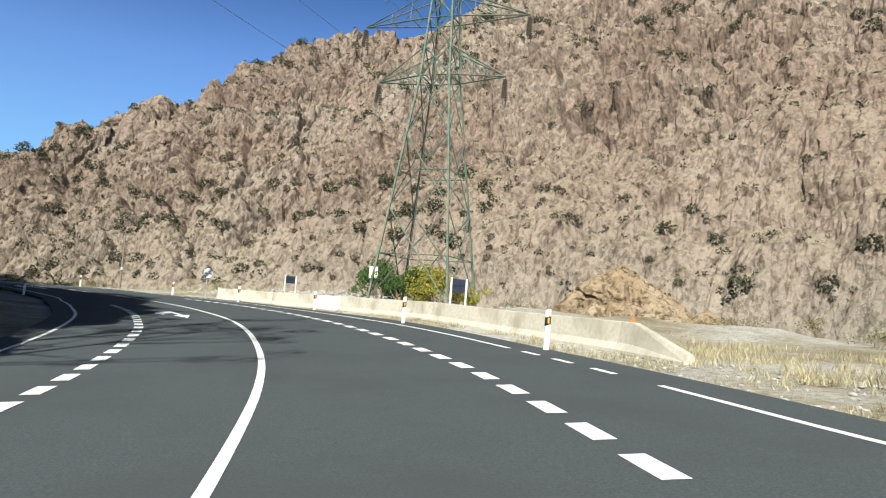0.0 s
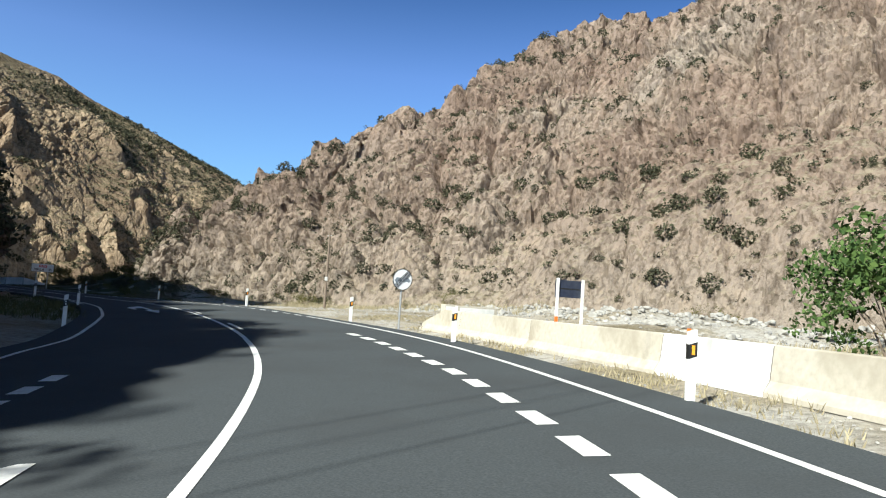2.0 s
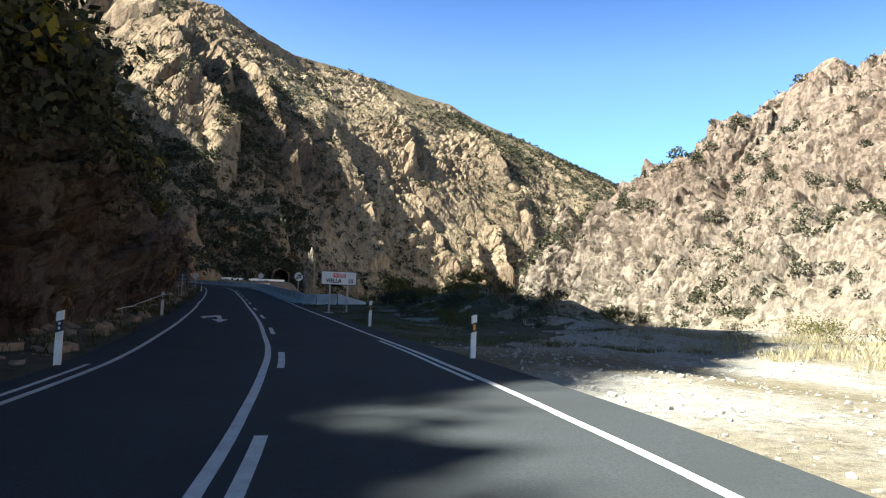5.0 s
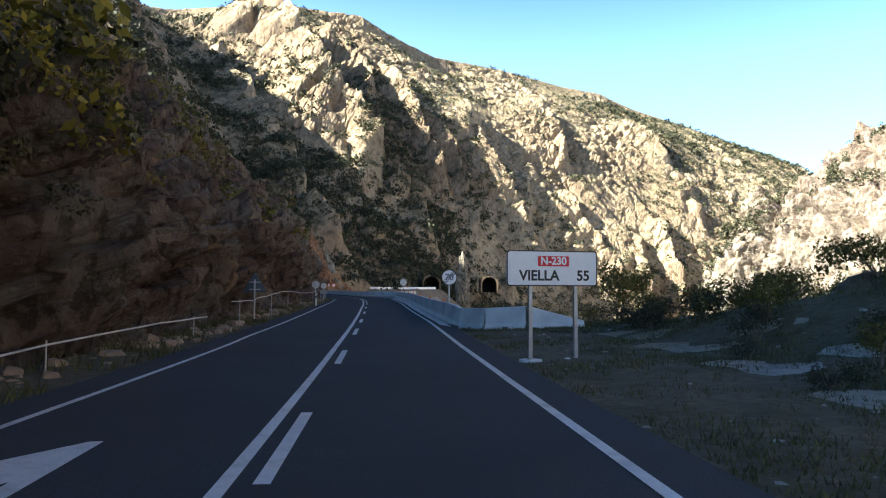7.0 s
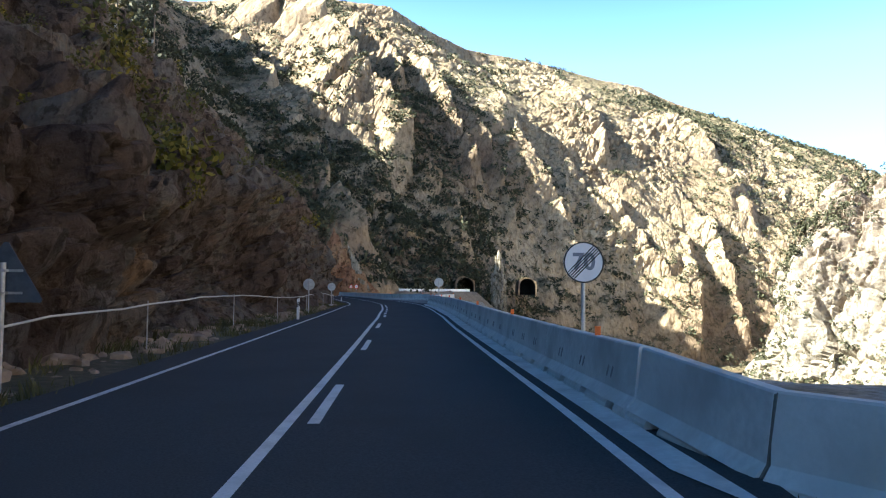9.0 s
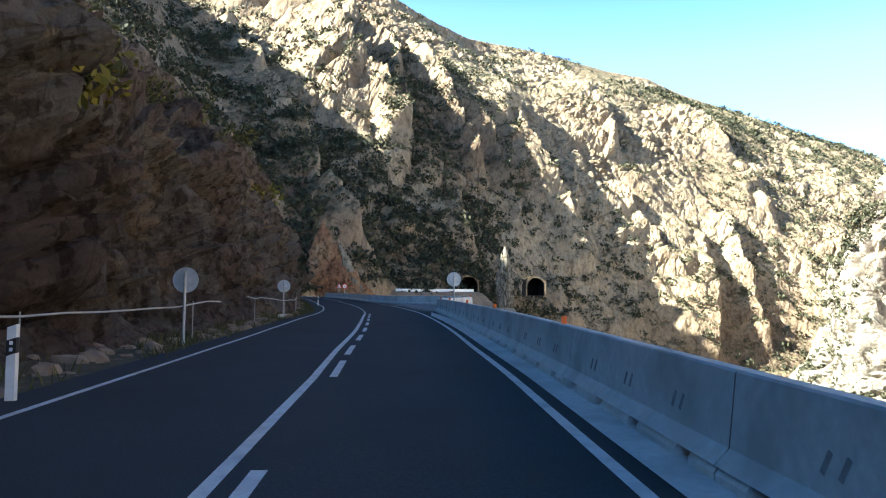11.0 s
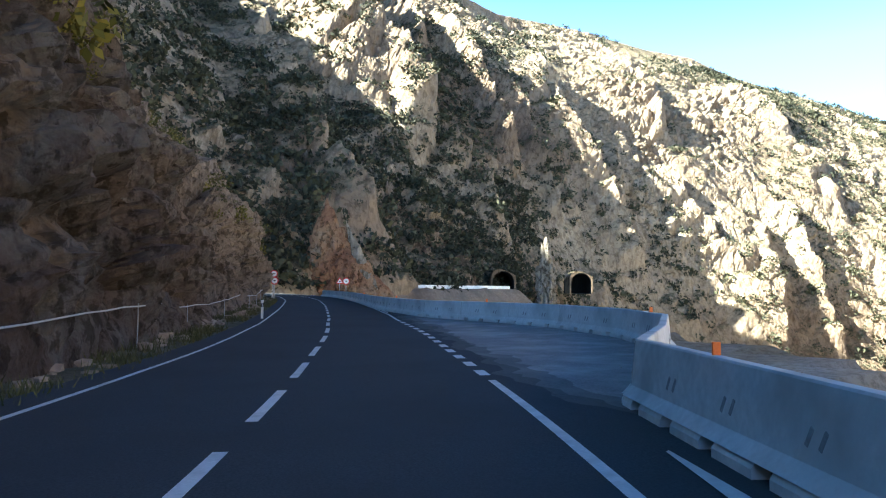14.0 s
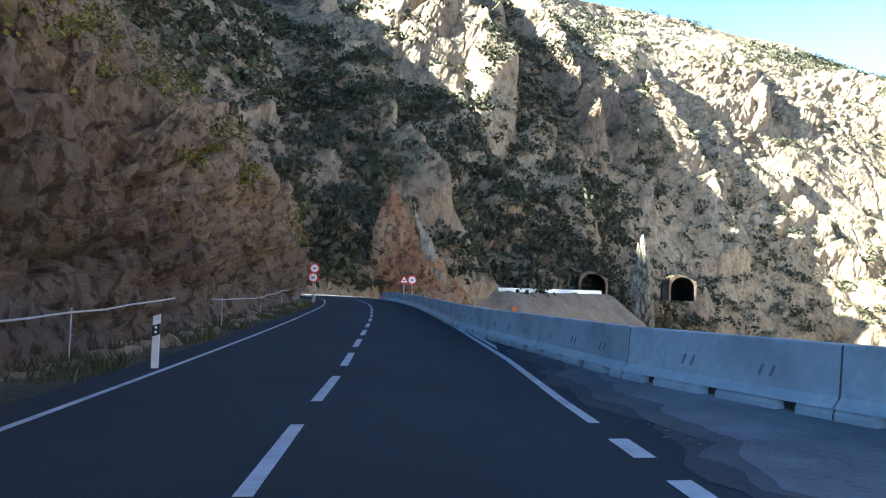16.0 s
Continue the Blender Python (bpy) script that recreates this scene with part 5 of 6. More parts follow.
for s, o, shape, z in ((262, -5.0, "round", 2.1), (266, -5.0, "round", 2.9), (272, -4.9, "triangular", 2.2), (267, 3.4, "round", 2.1), (273, 3.5, "triangular", 2.1)):
    small_sign(ground_pose(s, o), shape, z)


def notice_board(m, w, h, z):
    root = new("notice_board")
    bm = bmesh.new()
    box(bm, -w / 2, w / 2, 0.0, 0.03, z, z + h, bevel=0.006)
    part("panel", bm, NAVY, root, "dark navy panel")
    for x in (-w * 0.44, w * 0.44):
        bm = bmesh.new()
        box(bm, x - 0.04, x + 0.04, -0.045, -0.003, -0.3, z + h + 0.04, bevel=0.008)
        part("post", bm, POST_WHITE, root, "white post")
    bm = bmesh.new()
    box(bm, -w * 0.4, w * 0.4, -0.002, 0.0, z + h * 0.46, z + h * 0.54)
    part("seam", bm, BLACK, root)
    root.matrix_world = m
    return tagged(root, "dark navy notice board on two white posts", "notice board", "notice boards behind the barrier")


notice_board(ground_pose(42.4, 8.0, 8), 0.86, 0.55, 1.12)
notice_board(ground_pose(58.0, 6.8, 2), 0.84, 0.45, 1.24)


# ---- pylon ----
def pylon():
    root = new("lattice_pylon")
    z0 = float(ground_height(np.array([-2.1]), np.array([33.25]))[0])
    half = lambda z: float(np.interp(z, (0, 12.3, 18, 24.2), (2.22, 0.82, 0.5, 0.07)))
    cor = ((-1, -1), (1, -1), (1, 1), (-1, 1))

    def corner(i, z):
        return Vector((cor[i % 4][0] * half(z), cor[i % 4][1] * half(z), z))

    def member(name, a, b, r, label=""):
        bm = bmesh.new()
        rod(bm, a, b, r, r, 4)
        return part(name, bm, GREEN_STEEL, root, label)

    for i in range(4):
        bm = bmesh.new()
        for a, b in ((-0.4, 12.3), (12.3, 18), (18, 24.2)):
            rod(bm, corner(i, a), corner(i, b), 0.075, 0.06, 4)
        part("leg", bm, GREEN_STEEL, root, "green angle-steel leg")
        bm = bmesh.new()
        c = corner(i, 0)
        box(bm, c.x - 0.35, c.x + 0.35, c.y - 0.35, c.y + 0.35, -0.4, 0.12, bevel=0.03)
        part("footing", bm, CONCRETE, root)
    levels = [0.35, 5.2, 9.1, 12.3, 13.9, 15.5, 17.0, 18.5, 20.2, 22.2]
    for k, (a, b) in enumerate(zip(levels[:-1], levels[1:])):
        for i in range(4):
            member("brace", corner(i, a), corner(i + 1, b), 0.035)
            member("brace", corner(i + 1, a), corner(i, b), 0.035)
            if k in (0, 3, 5, 7):
                member("cross_member", corner(i, a), corner(i + 1, a), 0.035)
            if k < 2:
                mid = (corner(i, (a + b) / 2) + corner(i + 1, (a + b) / 2)) / 2
                member("stay", corner(i, (a + b) / 2), mid, 0.025)
                member("stay", corner(i + 1, (a + b) / 2), mid, 0.025)
    tips = []
    for z, reach, rise in ((12.3, 3.6, 1.6), (15.5, 4.7, 1.5), (18.5, 3.6, 1.4)):
        for side in (-1, 1):
            tip = Vector((side * reach, 0, z))
            tips.append(tip)
            for y in (-1, 1):
                h0, h1 = half(z), half(z + rise)
                lo, hi = Vector((side * h0, y * h0, z)), Vector((side * h1, y * h1, z + rise))
                member("arm_chord", lo, tip, 0.045)
                member("arm_chord", hi, tip, 0.04)
                for f in (0.3, 0.6):
                    member("arm_brace", lo.lerp(tip, f), hi.lerp(tip, f), 0.022)
                    member("arm_brace", lo.lerp(tip, f), hi.lerp(tip, max(0, f - 0.3)), 0.022)
            h0 = half(z)
            for f in (0.25, 0.55):
                member("arm_brace", Vector((side * h0, -h0, z)).lerp(tip, f), Vector((side * h0, h0, z)).lerp(tip, f), 0.022)
    for tip in tips:
        for y in (-0.12, 0.12):
            bm = bmesh.new()
            a = tip + Vector((0, y * 0.4, -0.05))
            b = tip + Vector((0, y * 2.4, -1.35))
            rod(bm, a, b, 0.02, 0.02, 6)
            for n in range(9):
                c = a.lerp(b, 0.12 + n * 0.09)
                rod(bm, c, c + (b - a).normalized() * 0.05, 0.12, 0.07, 10)
            part("insulator", bm, GLASS_GREY, root, "string of dark porcelain insulators")
        bm = bmesh.new()
        pts = [tip + Vector((0, -0.29, -1.35)), tip + Vector((0, -0.2, -1.7)), tip + Vector((0, 0.2, -1.7)), tip + Vector((0, 0.29, -1.35))]
        tube(bm, pts, 0.014, 6)
        part("jumper", bm, WIRE, root, "looped jumper cable")
        for y, end in ((-1, Vector((0, -170, 14))), (1, Vector((0, 150, 24)))):
            bm = bmesh.new()
            a, b = tip + Vector((0, 0.29 * y, -1.35)), tip + end
            tube(bm, [a.lerp(b, n / 16) - Vector((0, 0, 18 * n / 16 * (1 - n / 16))) for n in range(17)], 0.012, 4)
            part("conductor", bm, WIRE, root, "thin overhead wire")
    bm = bmesh.new()
    box(bm, -0.21, 0.21, -0.012, 0.012, -0.29, 0.29, pose(-2.0, -1.98, 1.75, 0, 0, 23), 0.004)
    plate = part("danger_plate", bm, SIGN_WHITE, root, "white danger plate with yellow triangle")
    bm = bmesh.new()
    prism(bm, [(-0.13, -0.10), (0.13, -0.10), (0.0, 0.13)], 0.003, pose(-2.0, -1.98, 1.80, 0, 0, 23) @ pose(0, -0.018, 0))
    part("warning_triangle", bm, SIGN_YELLOW, plate, "yellow warning triangle")
    root.matrix_world = pose(-2.1, 33.25, z0, 0, 0, -23)
    return tagged(root, "green steel lattice pylon with insulators and three crossarms", "pylon")


pylon()
for x, y, r, h, mat, lab, sd in ((-4.4, 33.6, 1.5, 2.5, GREEN_LEAF, "dark green leafy bush at the pylon foot", 801), (-3.2, 32.6, 1.3, 2.2, GREEN_LEAF, "green leafy bush at the pylon foot", 802),
                                 (-1.5, 32.3, 1.35, 2.0, YELLOW_LEAF, "bush with yellow autumn leaves under the pylon", 803), (-2.3, 34.2, 1.3, 2.3, YELLOW_LEAF, "bush with yellow-green leaves under the pylon", 804), (0.2, 33.0, 1.0, 1.2, YELLOW_LEAF, "low yellowing bush beside the pylon leg", 805)):
    shrub("bush", lab, "bush", x, y, r, h, 4200, mat, sd)


# ---- poles and cables ----
def wooden_pole(x, y, z, h, r=0.11):
    root = new("utility_pole")
    bm = bmesh.new()
    rod(bm, (0, 0, -0.5), (0, 0, h), r, r * 0.75, 12)
    part("shaft", bm, WOOD, root, "weathered wooden shaft")
    bm = bmesh.new()
    box(bm, -0.11, 0.11, -r - 0.09, -r + 0.01, h * 0.40, h * 0.40 + 0.3, bevel=0.015)
    part("meter_box", bm, PALE_CABLE, root, "small pale box")
    bm = bmesh.new()
    box(bm, -0.16, 0.16, -0.03, 0.03, h - 0.25, h - 0.19, bevel=0.01)
    part("bracket", bm, GALV, root, "short steel bracket")
    root.matrix_world = pose(x, y, z, 0, 0, 20)
    return tagged(root, "slender weathered wooden utility pole", "utility pole", "utility poles")


wooden_pole(-33.2, 70.9, float(ground_height(np.array([-33.2]), np.array([70.9]))[0]), 6.2)


def on_hill(s, h):
    """The place on the hillside above s at the height h."""
    n = int(np.argmin(np.abs(np.concatenate([np.arange(-140, 40, 1.5), np.arange(40, 305, 0.4)]) - s)))
    k = int(np.argmin(np.abs(GRID_H[n, :, 2] - h)))
    return GRID_H[n, k]


for s, h in ((180, 19.5), (190, 21.0)):
    q = on_hill(s, h)
    wooden_pole(float(q[0]), float(q[1]), float(q[2]), 4.6, 0.09)


def pipe_run(s0, s1, seed, high=0.95):
    """A pale service pipe slung on stakes along the foot of the cutting."""
    rng = np.random.default_rng(seed)
    root = new("service_pipe")
    root.location = tuple(float(v) for v in road(s0, -6.0))
    base = Vector(root.location)
    ss = np.arange(s0, s1 + 0.1, 1.5)
    hh = high + 0.12 * np.sin(ss * 0.21 + seed) + 0.02 * rng.normal(size=len(ss))
    oo = -5.95 - 0.2 * np.sin(ss * 0.13)
    pts = [Vector(v) - base for v in road(ss, oo, hh)]
    bm = bmesh.new()
    tube(bm, pts, 0.02)
    part("pipe", bm, PALE_CABLE, root, "pale plastic pipe")
    for n in range(1, len(pts), 6):
        bm = bmesh.new()
        p = pts[n]
        rod(bm, (p.x, p.y, p.z - 1.3), (p.x, p.y, p.z + 0.08), 0.014, 0.014, 6)
        part("stake", bm, GALV, root, "thin steel stake")
    return tagged(root, "pale service pipe on thin stakes below the cutting", "pipe", "service pipes")


for s0, s1, sd, high in ((105, 127, 1, 0.42), (129.5, 171, 2, 1.0), (174, 206, 3, 0.95), (208.5, 226, 4, 0.95), (229, 262, 5, 0.95)):
    pipe_run(s0, s1, sd, high)


# ---- concrete apron and blocks ----
def apron(s0, s1, o1):
    s = np.arange(s0, s1 + 0.01, 0.4)
    a = off(RIGHT, s) + 0.24
    a = o1 - (o1 - a) * np.clip((s - s0) / 1.2, 0.05, 1) * np.clip((s1 - s) / 6, 0.05, 1)
    g = np.stack([road(s, a * (1 - f) + o1 * f, 0.012 + 0.012 * f) for f in (0, 0.5, 1)], 1)
    return tagged(sheet("gutter", g, CONCRETE, False), "pale concrete gutter strip along the barrier foot", "gutter", kind="structure")


apron(128.2, 188.5, 2.36)
apron(221, 279, 2.45)


def lay_by(start, seed, material, lift, label):
    """Gritty asphalt of the lay-by, from a ragged edge beside the marking out to the barrier."""
    s, f = np.meshgrid(np.arange(189.5, 222.1, 0.25), np.linspace(0, 1, 12), indexing="ij")
    ragged = 0.22 * fbm(np.stack([s / 2, 0 * s, 0 * s], -1), 2, seed) + 0.16 * fbm(np.stack([s / 0.5, 0 * s, 0 * s], -1), 2, seed + 1)
    inner, outer = off(RIGHT, s) + start + ragged + 0.9 * np.clip((192 - s) / 3, 0, 1), off(EDGE_R, s) - 0.06
    p = road(s, inner + f * np.maximum(outer - inner, 0.05), lift)
    return tagged(sheet("lay_by", p, material, True), label, "lay-by", kind="structure")


WORN = grainy("worn_asphalt", (0.06, 0.064, 0.066), (0.11, 0.113, 0.114), 22, 0.9, 0.6, 0.01, 0, (0.11, 0.112, 0.11), 0.6)
DUSTY_EDGE = grainy("dusty_edge_asphalt", (0.10, 0.102, 0.102), (0.18, 0.18, 0.177), 22, 0.9, 0.6, 0.01, 0, (0.22, 0.22, 0.21), 0.6)
DUSTY = grainy("dusty_asphalt", (0.16, 0.16, 0.157), (0.30, 0.298, 0.29), 22, 0.9, 0.6, 0.01, 0, (0.40, 0.395, 0.38), 0.6)
lay_by(0.40, 651, WORN, 0.006, "worn grey asphalt at the edge of the lay-by")
lay_by(0.66, 656, DUSTY_EDGE, 0.0105, "worn grey asphalt under thin dust at the lay-by")
lay_by(0.98, 661, DUSTY, 0.015, "dusty grey asphalt of the lay-by")


def concrete_block(m, w, h, d, label):
    root = new("concrete_block")
    bm = bmesh.new()
    box(bm, -w / 2, w / 2, -d / 2, d / 2, -0.1, h, bevel=0.03)
    part("body", bm, WHITEWASH, root)
    bm = bmesh.new()
    box(bm, -w * 0.42, w * 0.42, -d / 2 - 0.006, -d / 2 - 0.001, h * 0.2, h * 0.85, bevel=0.002)
    part("face_panel", bm, CONCRETE, root, "grey weathered panel")
    root.matrix_world = m
    return tagged(root, label, "concrete block", "blocks at the gravel lot")


concrete_block(ground_pose(75.3, 12.72, -3), 0.6, 0.6, 0.5, "short pale concrete block on the gravel")
concrete_block(ground_pose(75.2, 14.4, -3), 2.6, 0.64, 0.5, "long pale concrete block with grey panel on the gravel")


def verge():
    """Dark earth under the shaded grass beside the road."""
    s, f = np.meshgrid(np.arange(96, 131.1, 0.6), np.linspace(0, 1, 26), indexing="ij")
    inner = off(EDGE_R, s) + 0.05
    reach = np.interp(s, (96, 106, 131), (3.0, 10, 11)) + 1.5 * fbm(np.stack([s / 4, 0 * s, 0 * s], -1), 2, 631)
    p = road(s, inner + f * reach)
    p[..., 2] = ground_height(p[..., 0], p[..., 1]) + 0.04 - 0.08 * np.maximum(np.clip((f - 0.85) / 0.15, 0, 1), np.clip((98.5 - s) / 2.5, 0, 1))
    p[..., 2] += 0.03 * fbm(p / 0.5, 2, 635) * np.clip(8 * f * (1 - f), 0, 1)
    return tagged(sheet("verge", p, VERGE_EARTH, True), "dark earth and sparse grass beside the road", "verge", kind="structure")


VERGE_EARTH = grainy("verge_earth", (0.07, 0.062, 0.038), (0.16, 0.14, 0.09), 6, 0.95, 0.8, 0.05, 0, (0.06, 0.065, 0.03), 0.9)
verge()


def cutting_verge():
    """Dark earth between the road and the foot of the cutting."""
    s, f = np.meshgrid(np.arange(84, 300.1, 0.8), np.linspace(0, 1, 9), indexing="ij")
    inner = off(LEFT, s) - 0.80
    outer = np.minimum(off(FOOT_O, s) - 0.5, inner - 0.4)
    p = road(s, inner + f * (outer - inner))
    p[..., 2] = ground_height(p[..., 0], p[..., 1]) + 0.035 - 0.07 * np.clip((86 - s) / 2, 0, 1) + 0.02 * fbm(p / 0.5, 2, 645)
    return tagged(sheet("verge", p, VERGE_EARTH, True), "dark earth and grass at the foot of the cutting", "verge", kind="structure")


cutting_verge()


# ---- rocks ----
def rock_mass(name, label, x, y, z0, rx, ry, h, material, seed, turn=0.0, sharp=1.0, rough=0.12, nu=90, nv=50, lean=(0, 0)):
    """A single outcrop: rings that narrow upwards, broken by joints."""
    u = np.linspace(0, 2 * math.pi, nu, endpoint=False)[:, None]
    v = np.linspace(0, 1, nv)[None]
    shrink = np.clip(1 - v ** sharp, 0.0, 1)
    p = np.stack([rx * np.cos(u) * shrink + lean[0] * v, ry * np.sin(u) * shrink + lean[1] * v, h * v + 0 * u], -1)
    size = min(rx, ry)
    q = p / (size * 0.4) + seed
    val, crack = worley(q * np.array([1, 1, 0.5]), seed)
    out = 1 + rough * (val + fbm(q * 0.6, 3, seed)) - rough * 0.9 * np.clip(1 - crack / 0.2, 0, 1) + 0.3 * rough * fbm(q * 4, 2, seed + 4)
    p[..., 0] = lean[0] * v + (p[..., 0] - lean[0] * v) * out
    p[..., 1] = lean[1] * v + (p[..., 1] - lean[1] * v) * out
    p[..., 2] *= 1 + 0.06 * fbm(q, 2, seed + 9)
    idx = np.arange(nu * nv).reshape(nu, nv)
    f = np.stack([idx[:, :-1], np.roll(idx, -1, 0)[:, :-1], np.roll(idx, -1, 0)[:, 1:], idx[:, 1:]], -1).reshape(-1, 4)
    ob = from_arrays(name, p.reshape(-1, 3), f, material)
    ob.matrix_world = pose(x, y, z0, 0, 0, turn)
    return tagged(ob, label, "rock")


rock_mass("rock_outcrop", "sunlit orange rock outcrop below the mountain", 31, 112, -2, 13, 9, 12.5, ORANGE_ROCK, 41, -10, 1.6, 0.16)
rock_mass("rock_outcrop", "small orange rock beside the outcrop", 43, 106, -2, 7, 5, 5.5, ORANGE_ROCK, 43, 20, 1.5, 0.16)
rock_mass("rock_slab", "leaning red-orange rock slab at the bend", -256.5, 137.0, -3, 9.5, 4.5, 20, RED_ROCK, 47, 70, 1.25, 0.12, lean=(-3.5, 0))
rock_mass("rock_slab", "pale leaning edge of the red rock slab", -253.5, 142.6, -3, 2.4, 1.6, 17, PALE_ROCK, 49, 70, 1.2, 0.12, 60, 40, lean=(-6.0, 0))
rock_mass("rock_pinnacle", "slender pale rock pinnacle beside the tunnels", -304, 215.5, -22, 3.3, 2.7, 39, PALE_ROCK, 51, 10, 4.5, 0.2, 60, 80, lean=(0.8, -0.6))


# ---- far road and tunnels ----
def far_bench():
    line = np.array([(-270, 148), (-273, 161), (-285, 176), (-294, 190), (-301, 201)], float) + np.array([1.3, 1.3])
    p = curve_through(line, 60)
    t = np.gradient(p, axis=0)
    t /= np.linalg.norm(t, axis=1)[:, None]
    n = np.stack([-t[:, 1], t[:, 0]], 1) * -1
    prof = ((-7, 0.6), (0, 0.6), (1.5, 0.1), (6, -4), (12, -9), (20, -16), (30, -26))
    g = np.stack([np.concatenate([p + n * d, np.full((60, 1), z)], 1) for d, z in prof], 1)
    g[:, 2:, 2] += 0.8 * fbm(g[:, 2:] / 5, 3, 61)
    tagged(sheet("embankment", g, EARTH, True), "brown earth bank under the far road", "embankment", kind="structure")
    root = new("parapet")
    for i in range(0, 56, 4):
        a, b = Vector((*(p[i] + n[i] * -0.3), 0.6)), Vector((*(p[i + 4 if i + 4 < 60 else 59] + n[i] * -0.3), 0.6))
        d = b - a
        bm = bmesh.new()
        box(bm, -0.15, 0.15, 0.02, d.length - 0.02, -0.1, 0.85, Matrix.Translation(a) @ d.to_track_quat("Y", "Z").to_matrix().to_4x4(), 0.02)
        part("panel", bm, POST_WHITE, root)
    return tagged(root, "white parapet along the far road", "parapet")


far_bench()


def portal(x, y, turn):
    root = new("tunnel_portal")
    arch = [(3.2 * math.cos(a), 2.4 + 3.2 * math.sin(a)) for a in np.linspace(0, math.pi, 17)]
    inner = [(3.2, -1.0)] + arch + [(-3.2, -1.0)]
    outer = [(3.7, -1.0)] + [(max(-3.7, min(3.7, 4.2 * math.cos(a))), 2.4 + (3.6 + 0.5 * math.cos(3 * a)) * (math.sin(a) if 0.3 < math.sin(a) else 0.45 + 0.4 * math.sin(a))) for a in np.linspace(0, math.pi, 17)] + [(-3.7, -1.0)]
    bm = bmesh.new()
    ringed(bm, outer, inner, 0.0, 9.0)
    part("surround", bm, ROCK_WEST, root, "rough rock surround")
    # lining and added end wall carry the bore's darkness in their colour
    bm = bmesh.new()
    ringed(bm, [(a * 0.995, b * 0.998) for a, b in inner], [(a * 0.97, b * 0.98) for a, b in inner], 0.3, 14.0)
    part("lining", bm, BORE_SHADE, root, "tunnel lining coloured near-black for the darkness of the bore")
    bm = bmesh.new()
    prism(bm, inner, 0.3, pose(0, 14.0, 0))
    part("end_wall", bm, BORE_SHADE, root)
    root.matrix_world = pose(x, y, 0.3, 0, 0, turn)
    return tagged(root, "dark tunnel mouth in the rock face", "tunnel portal", "tunnel mouths")


portal(-306, 202, 64)
portal(-307, 231, 64)


# ---- bushes beside the road ----
rng4 = np.random.default_rng(77)
for s, o, r, h, mat, lab in [(132, 10, 1.7, 2.3, SHRUB_NEAR, "large dull green bush behind the barrier"), (183, 6.4, 1.1, 1.3, BROOM, "brownish broom bush beyond the barrier"), (178, 6.8, 1.0, 1.1, SHRUB_NEAR, "brownish shrub beyond the barrier"),
                             (187, 7.2, 1.2, 1.5, BROOM, "yellow-green broom bush beyond the barrier"), (122, 9.5, 1.0, 0.9, SHRUB_NEAR, "low dark shrub on the shaded verge"), (118, 11.5, 1.2, 1.0, SHRUB_NEAR, "low dark shrub on the shaded verge"),
                             (125, 13, 1.4, 1.3, SHRUB_NEAR, "dark shrub on the shaded verge")]:
    x, y = (float(v) for v in road(s, o)[:2])
    shrub("bush", lab, "bush", x, y, r, h, 3200, mat, int(s * 10 + o))
for n in range(44):
    s, o = rng4.uniform(96, 172), 0
    o = rng4.uniform(7, 16) if s < 128 else rng4.uniform(5.2, 12)
    if s < 106:
        o = rng4.uniform(16, 26)
    x, y = (float(v) for v in road(s, o)[:2])
    r = rng4.uniform(0.5, 1.2)
    shrub("bush", "low dull green scrub bush beside the road", "bush", x, y, r, r * rng4.uniform(0.8, 1.2), 420, SHRUB_NEAR, 900 + n)
for n in range(46):
    s, o = rng4.uniform(104, 128), rng4.uniform(6.2, 16)
    x, y = (float(v) for v in road(s, o)[:2])
    r = rng4.uniform(0.35, 1.0)
    shrub("bush", "dense grey-green scrub bush on the stony rise", "bush", x, y, r, r * rng4.uniform(0.7, 1.3), 1500, SHRUB if n % 3 else SHRUB_NEAR, 1100 + n)
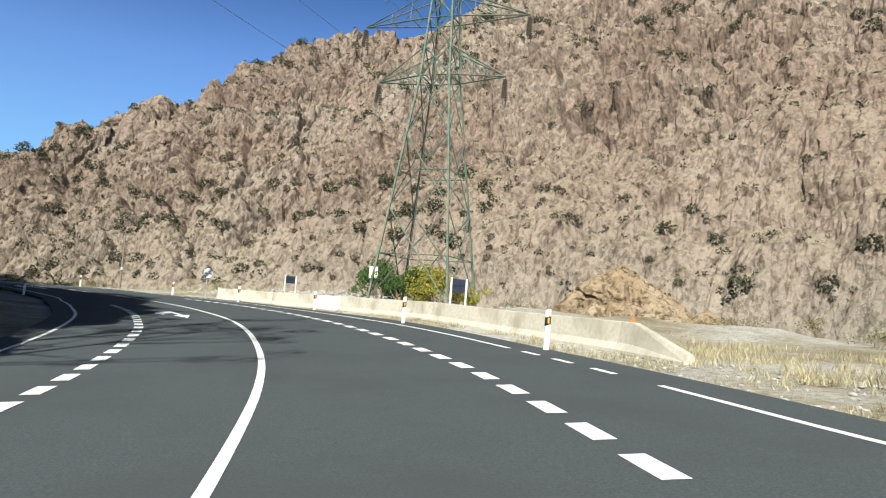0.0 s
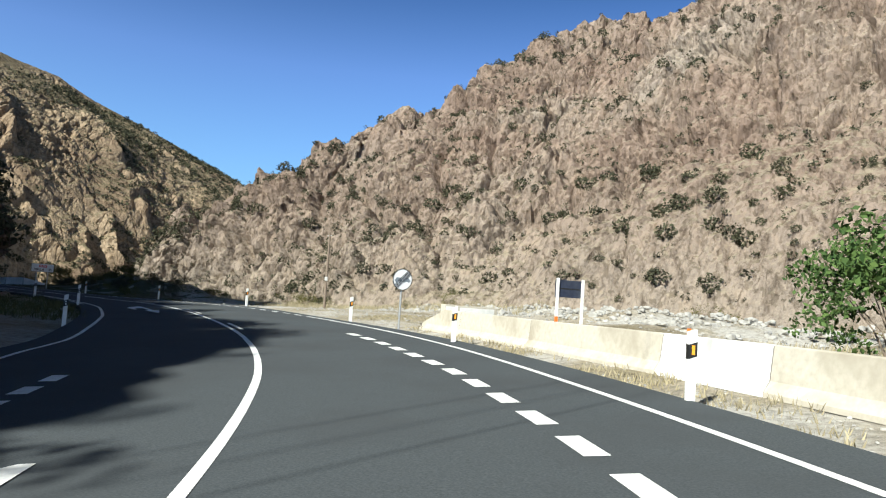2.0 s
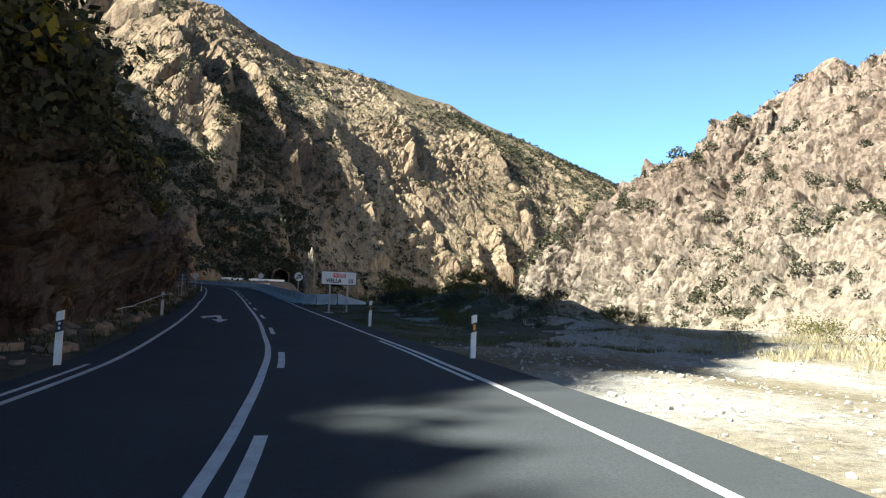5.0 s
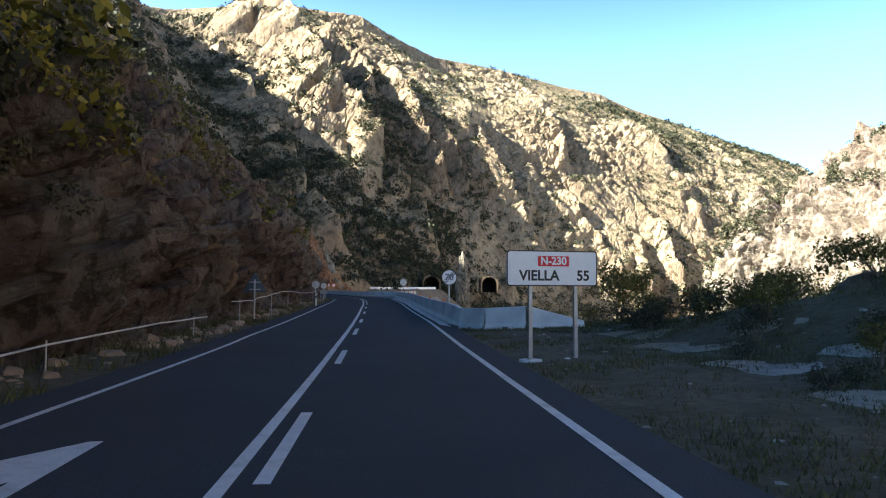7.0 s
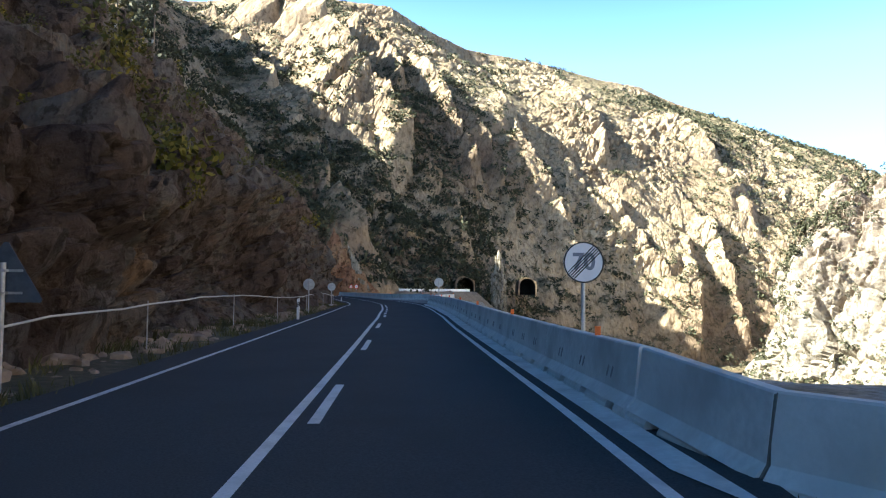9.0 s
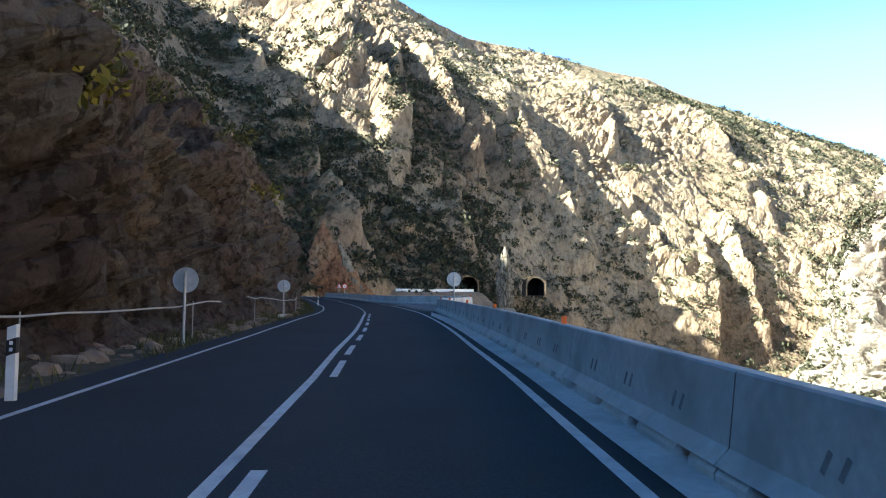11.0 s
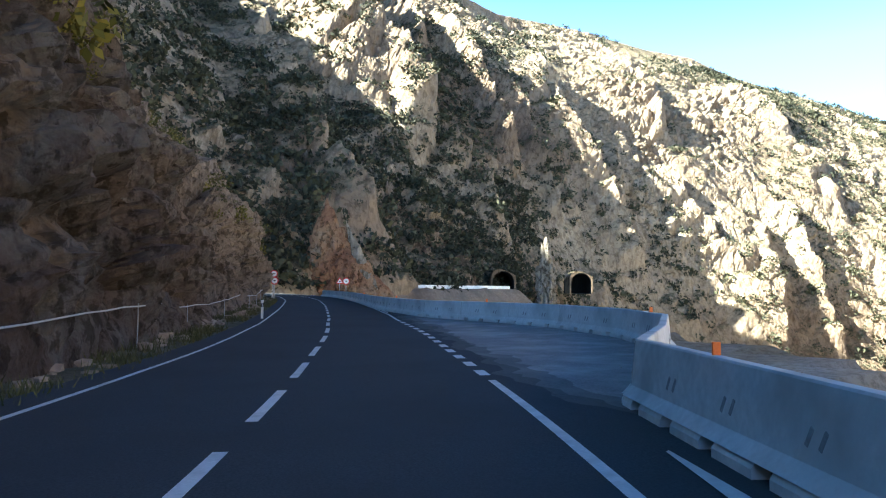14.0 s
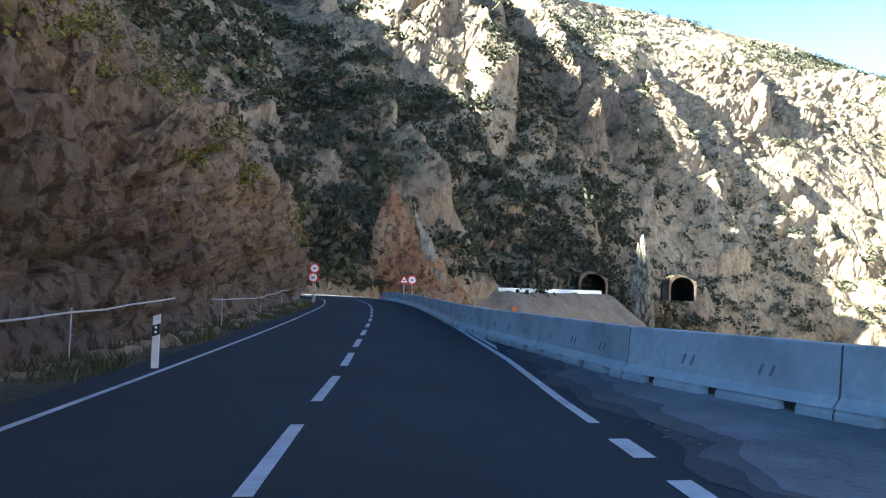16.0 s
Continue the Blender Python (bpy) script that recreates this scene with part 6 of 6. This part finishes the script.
for n in range(26):
    s, o = rng4.uniform(34, 92), rng4.uniform(19, 33)
    x, y = (float(v) for v in road(s, o)[:2])
    r = rng4.uniform(0.4, 1.1)
    shrub("bush", "dull green bush on the gravel bank", "bush", x, y, r, r * rng4.uniform(0.8, 1.2), 420, SHRUB_NEAR, 1000 + n)


# ---- trees above the first bend ----
def tree(x, y, h, seed, z, dense=1.0):
    rng = np.random.default_rng(seed)
    root = new("tree")
    bm = bmesh.new()
    k = min(1.0, h / 16 + 0.2)
    rod(bm, (0, 0, -0.4), (0.15, 0.1, h * 0.55), 0.13 * k, 0.09 * k, 9)
    rod(bm, (0.15, 0.1, h * 0.55), (0.1, 0.25, h), 0.09 * k, 0.02, 8)
    part("trunk", bm, WOOD, root, "tapered trunk")
    ends = []
    for n in range(16):
        fork = h * rng.uniform(0.35, 0.95)
        a = rng.uniform(0, 6.28)
        reach = (h - fork) * 0.35 + min(0.9, 0.3 * h)
        tip = (reach * math.cos(a), reach * math.sin(a), fork + reach * 0.7)
        bm = bmesh.new()
        rod(bm, (0.12 * k, 0.12 * k, fork), tip, 0.05, 0.015, 6)
        part("limb", bm, WOOD, root)
        ends.append(tip)
    c = np.array([ends[i % 16] for i in range(30)]) + rng.normal(size=(30, 3)) * 0.5
    v, f = leaf_cloud(rng, c, rng.uniform(0.3, 0.65, 30) * dense, int(50 * dense), 0.16)
    crown = from_arrays("crown", v, f, GREEN_LEAF)
    crown.parent = root
    root.matrix_world = pose(x, y, z, 0, 0, 0)
    return tagged(root, "tall sparse tree on the verge above the road" if dense == 1.0 else "dark bushy tree on the brow of the hill", "tree", "sparse trees" if dense == 1.0 else "trees along the brow")


for s, up, h, sd in ((14.5, 3.0, 17, 1), (18.5, 4.5, 16, 2)):
    x, y, z = (float(v) for v in on_hill(s, up))
    tree(x, y, h, sd, z)


rng5 = np.random.default_rng(91)
for n in range(34):
    s = rng5.uniform(-14, 66)
    x, y, z = (float(v) for v in on_hill(s, float(np.interp(s, HILL_TOP[0], HILL_TOP[1])) + rng5.uniform(-2.5, -0.4)))
    tree(x, y, rng5.uniform(0.8, 1.2) * float(np.interp(s, (0, 12, 20, 66), (4.2, 3.6, 0.6, 0.6))), 300 + n, z, 1.5)
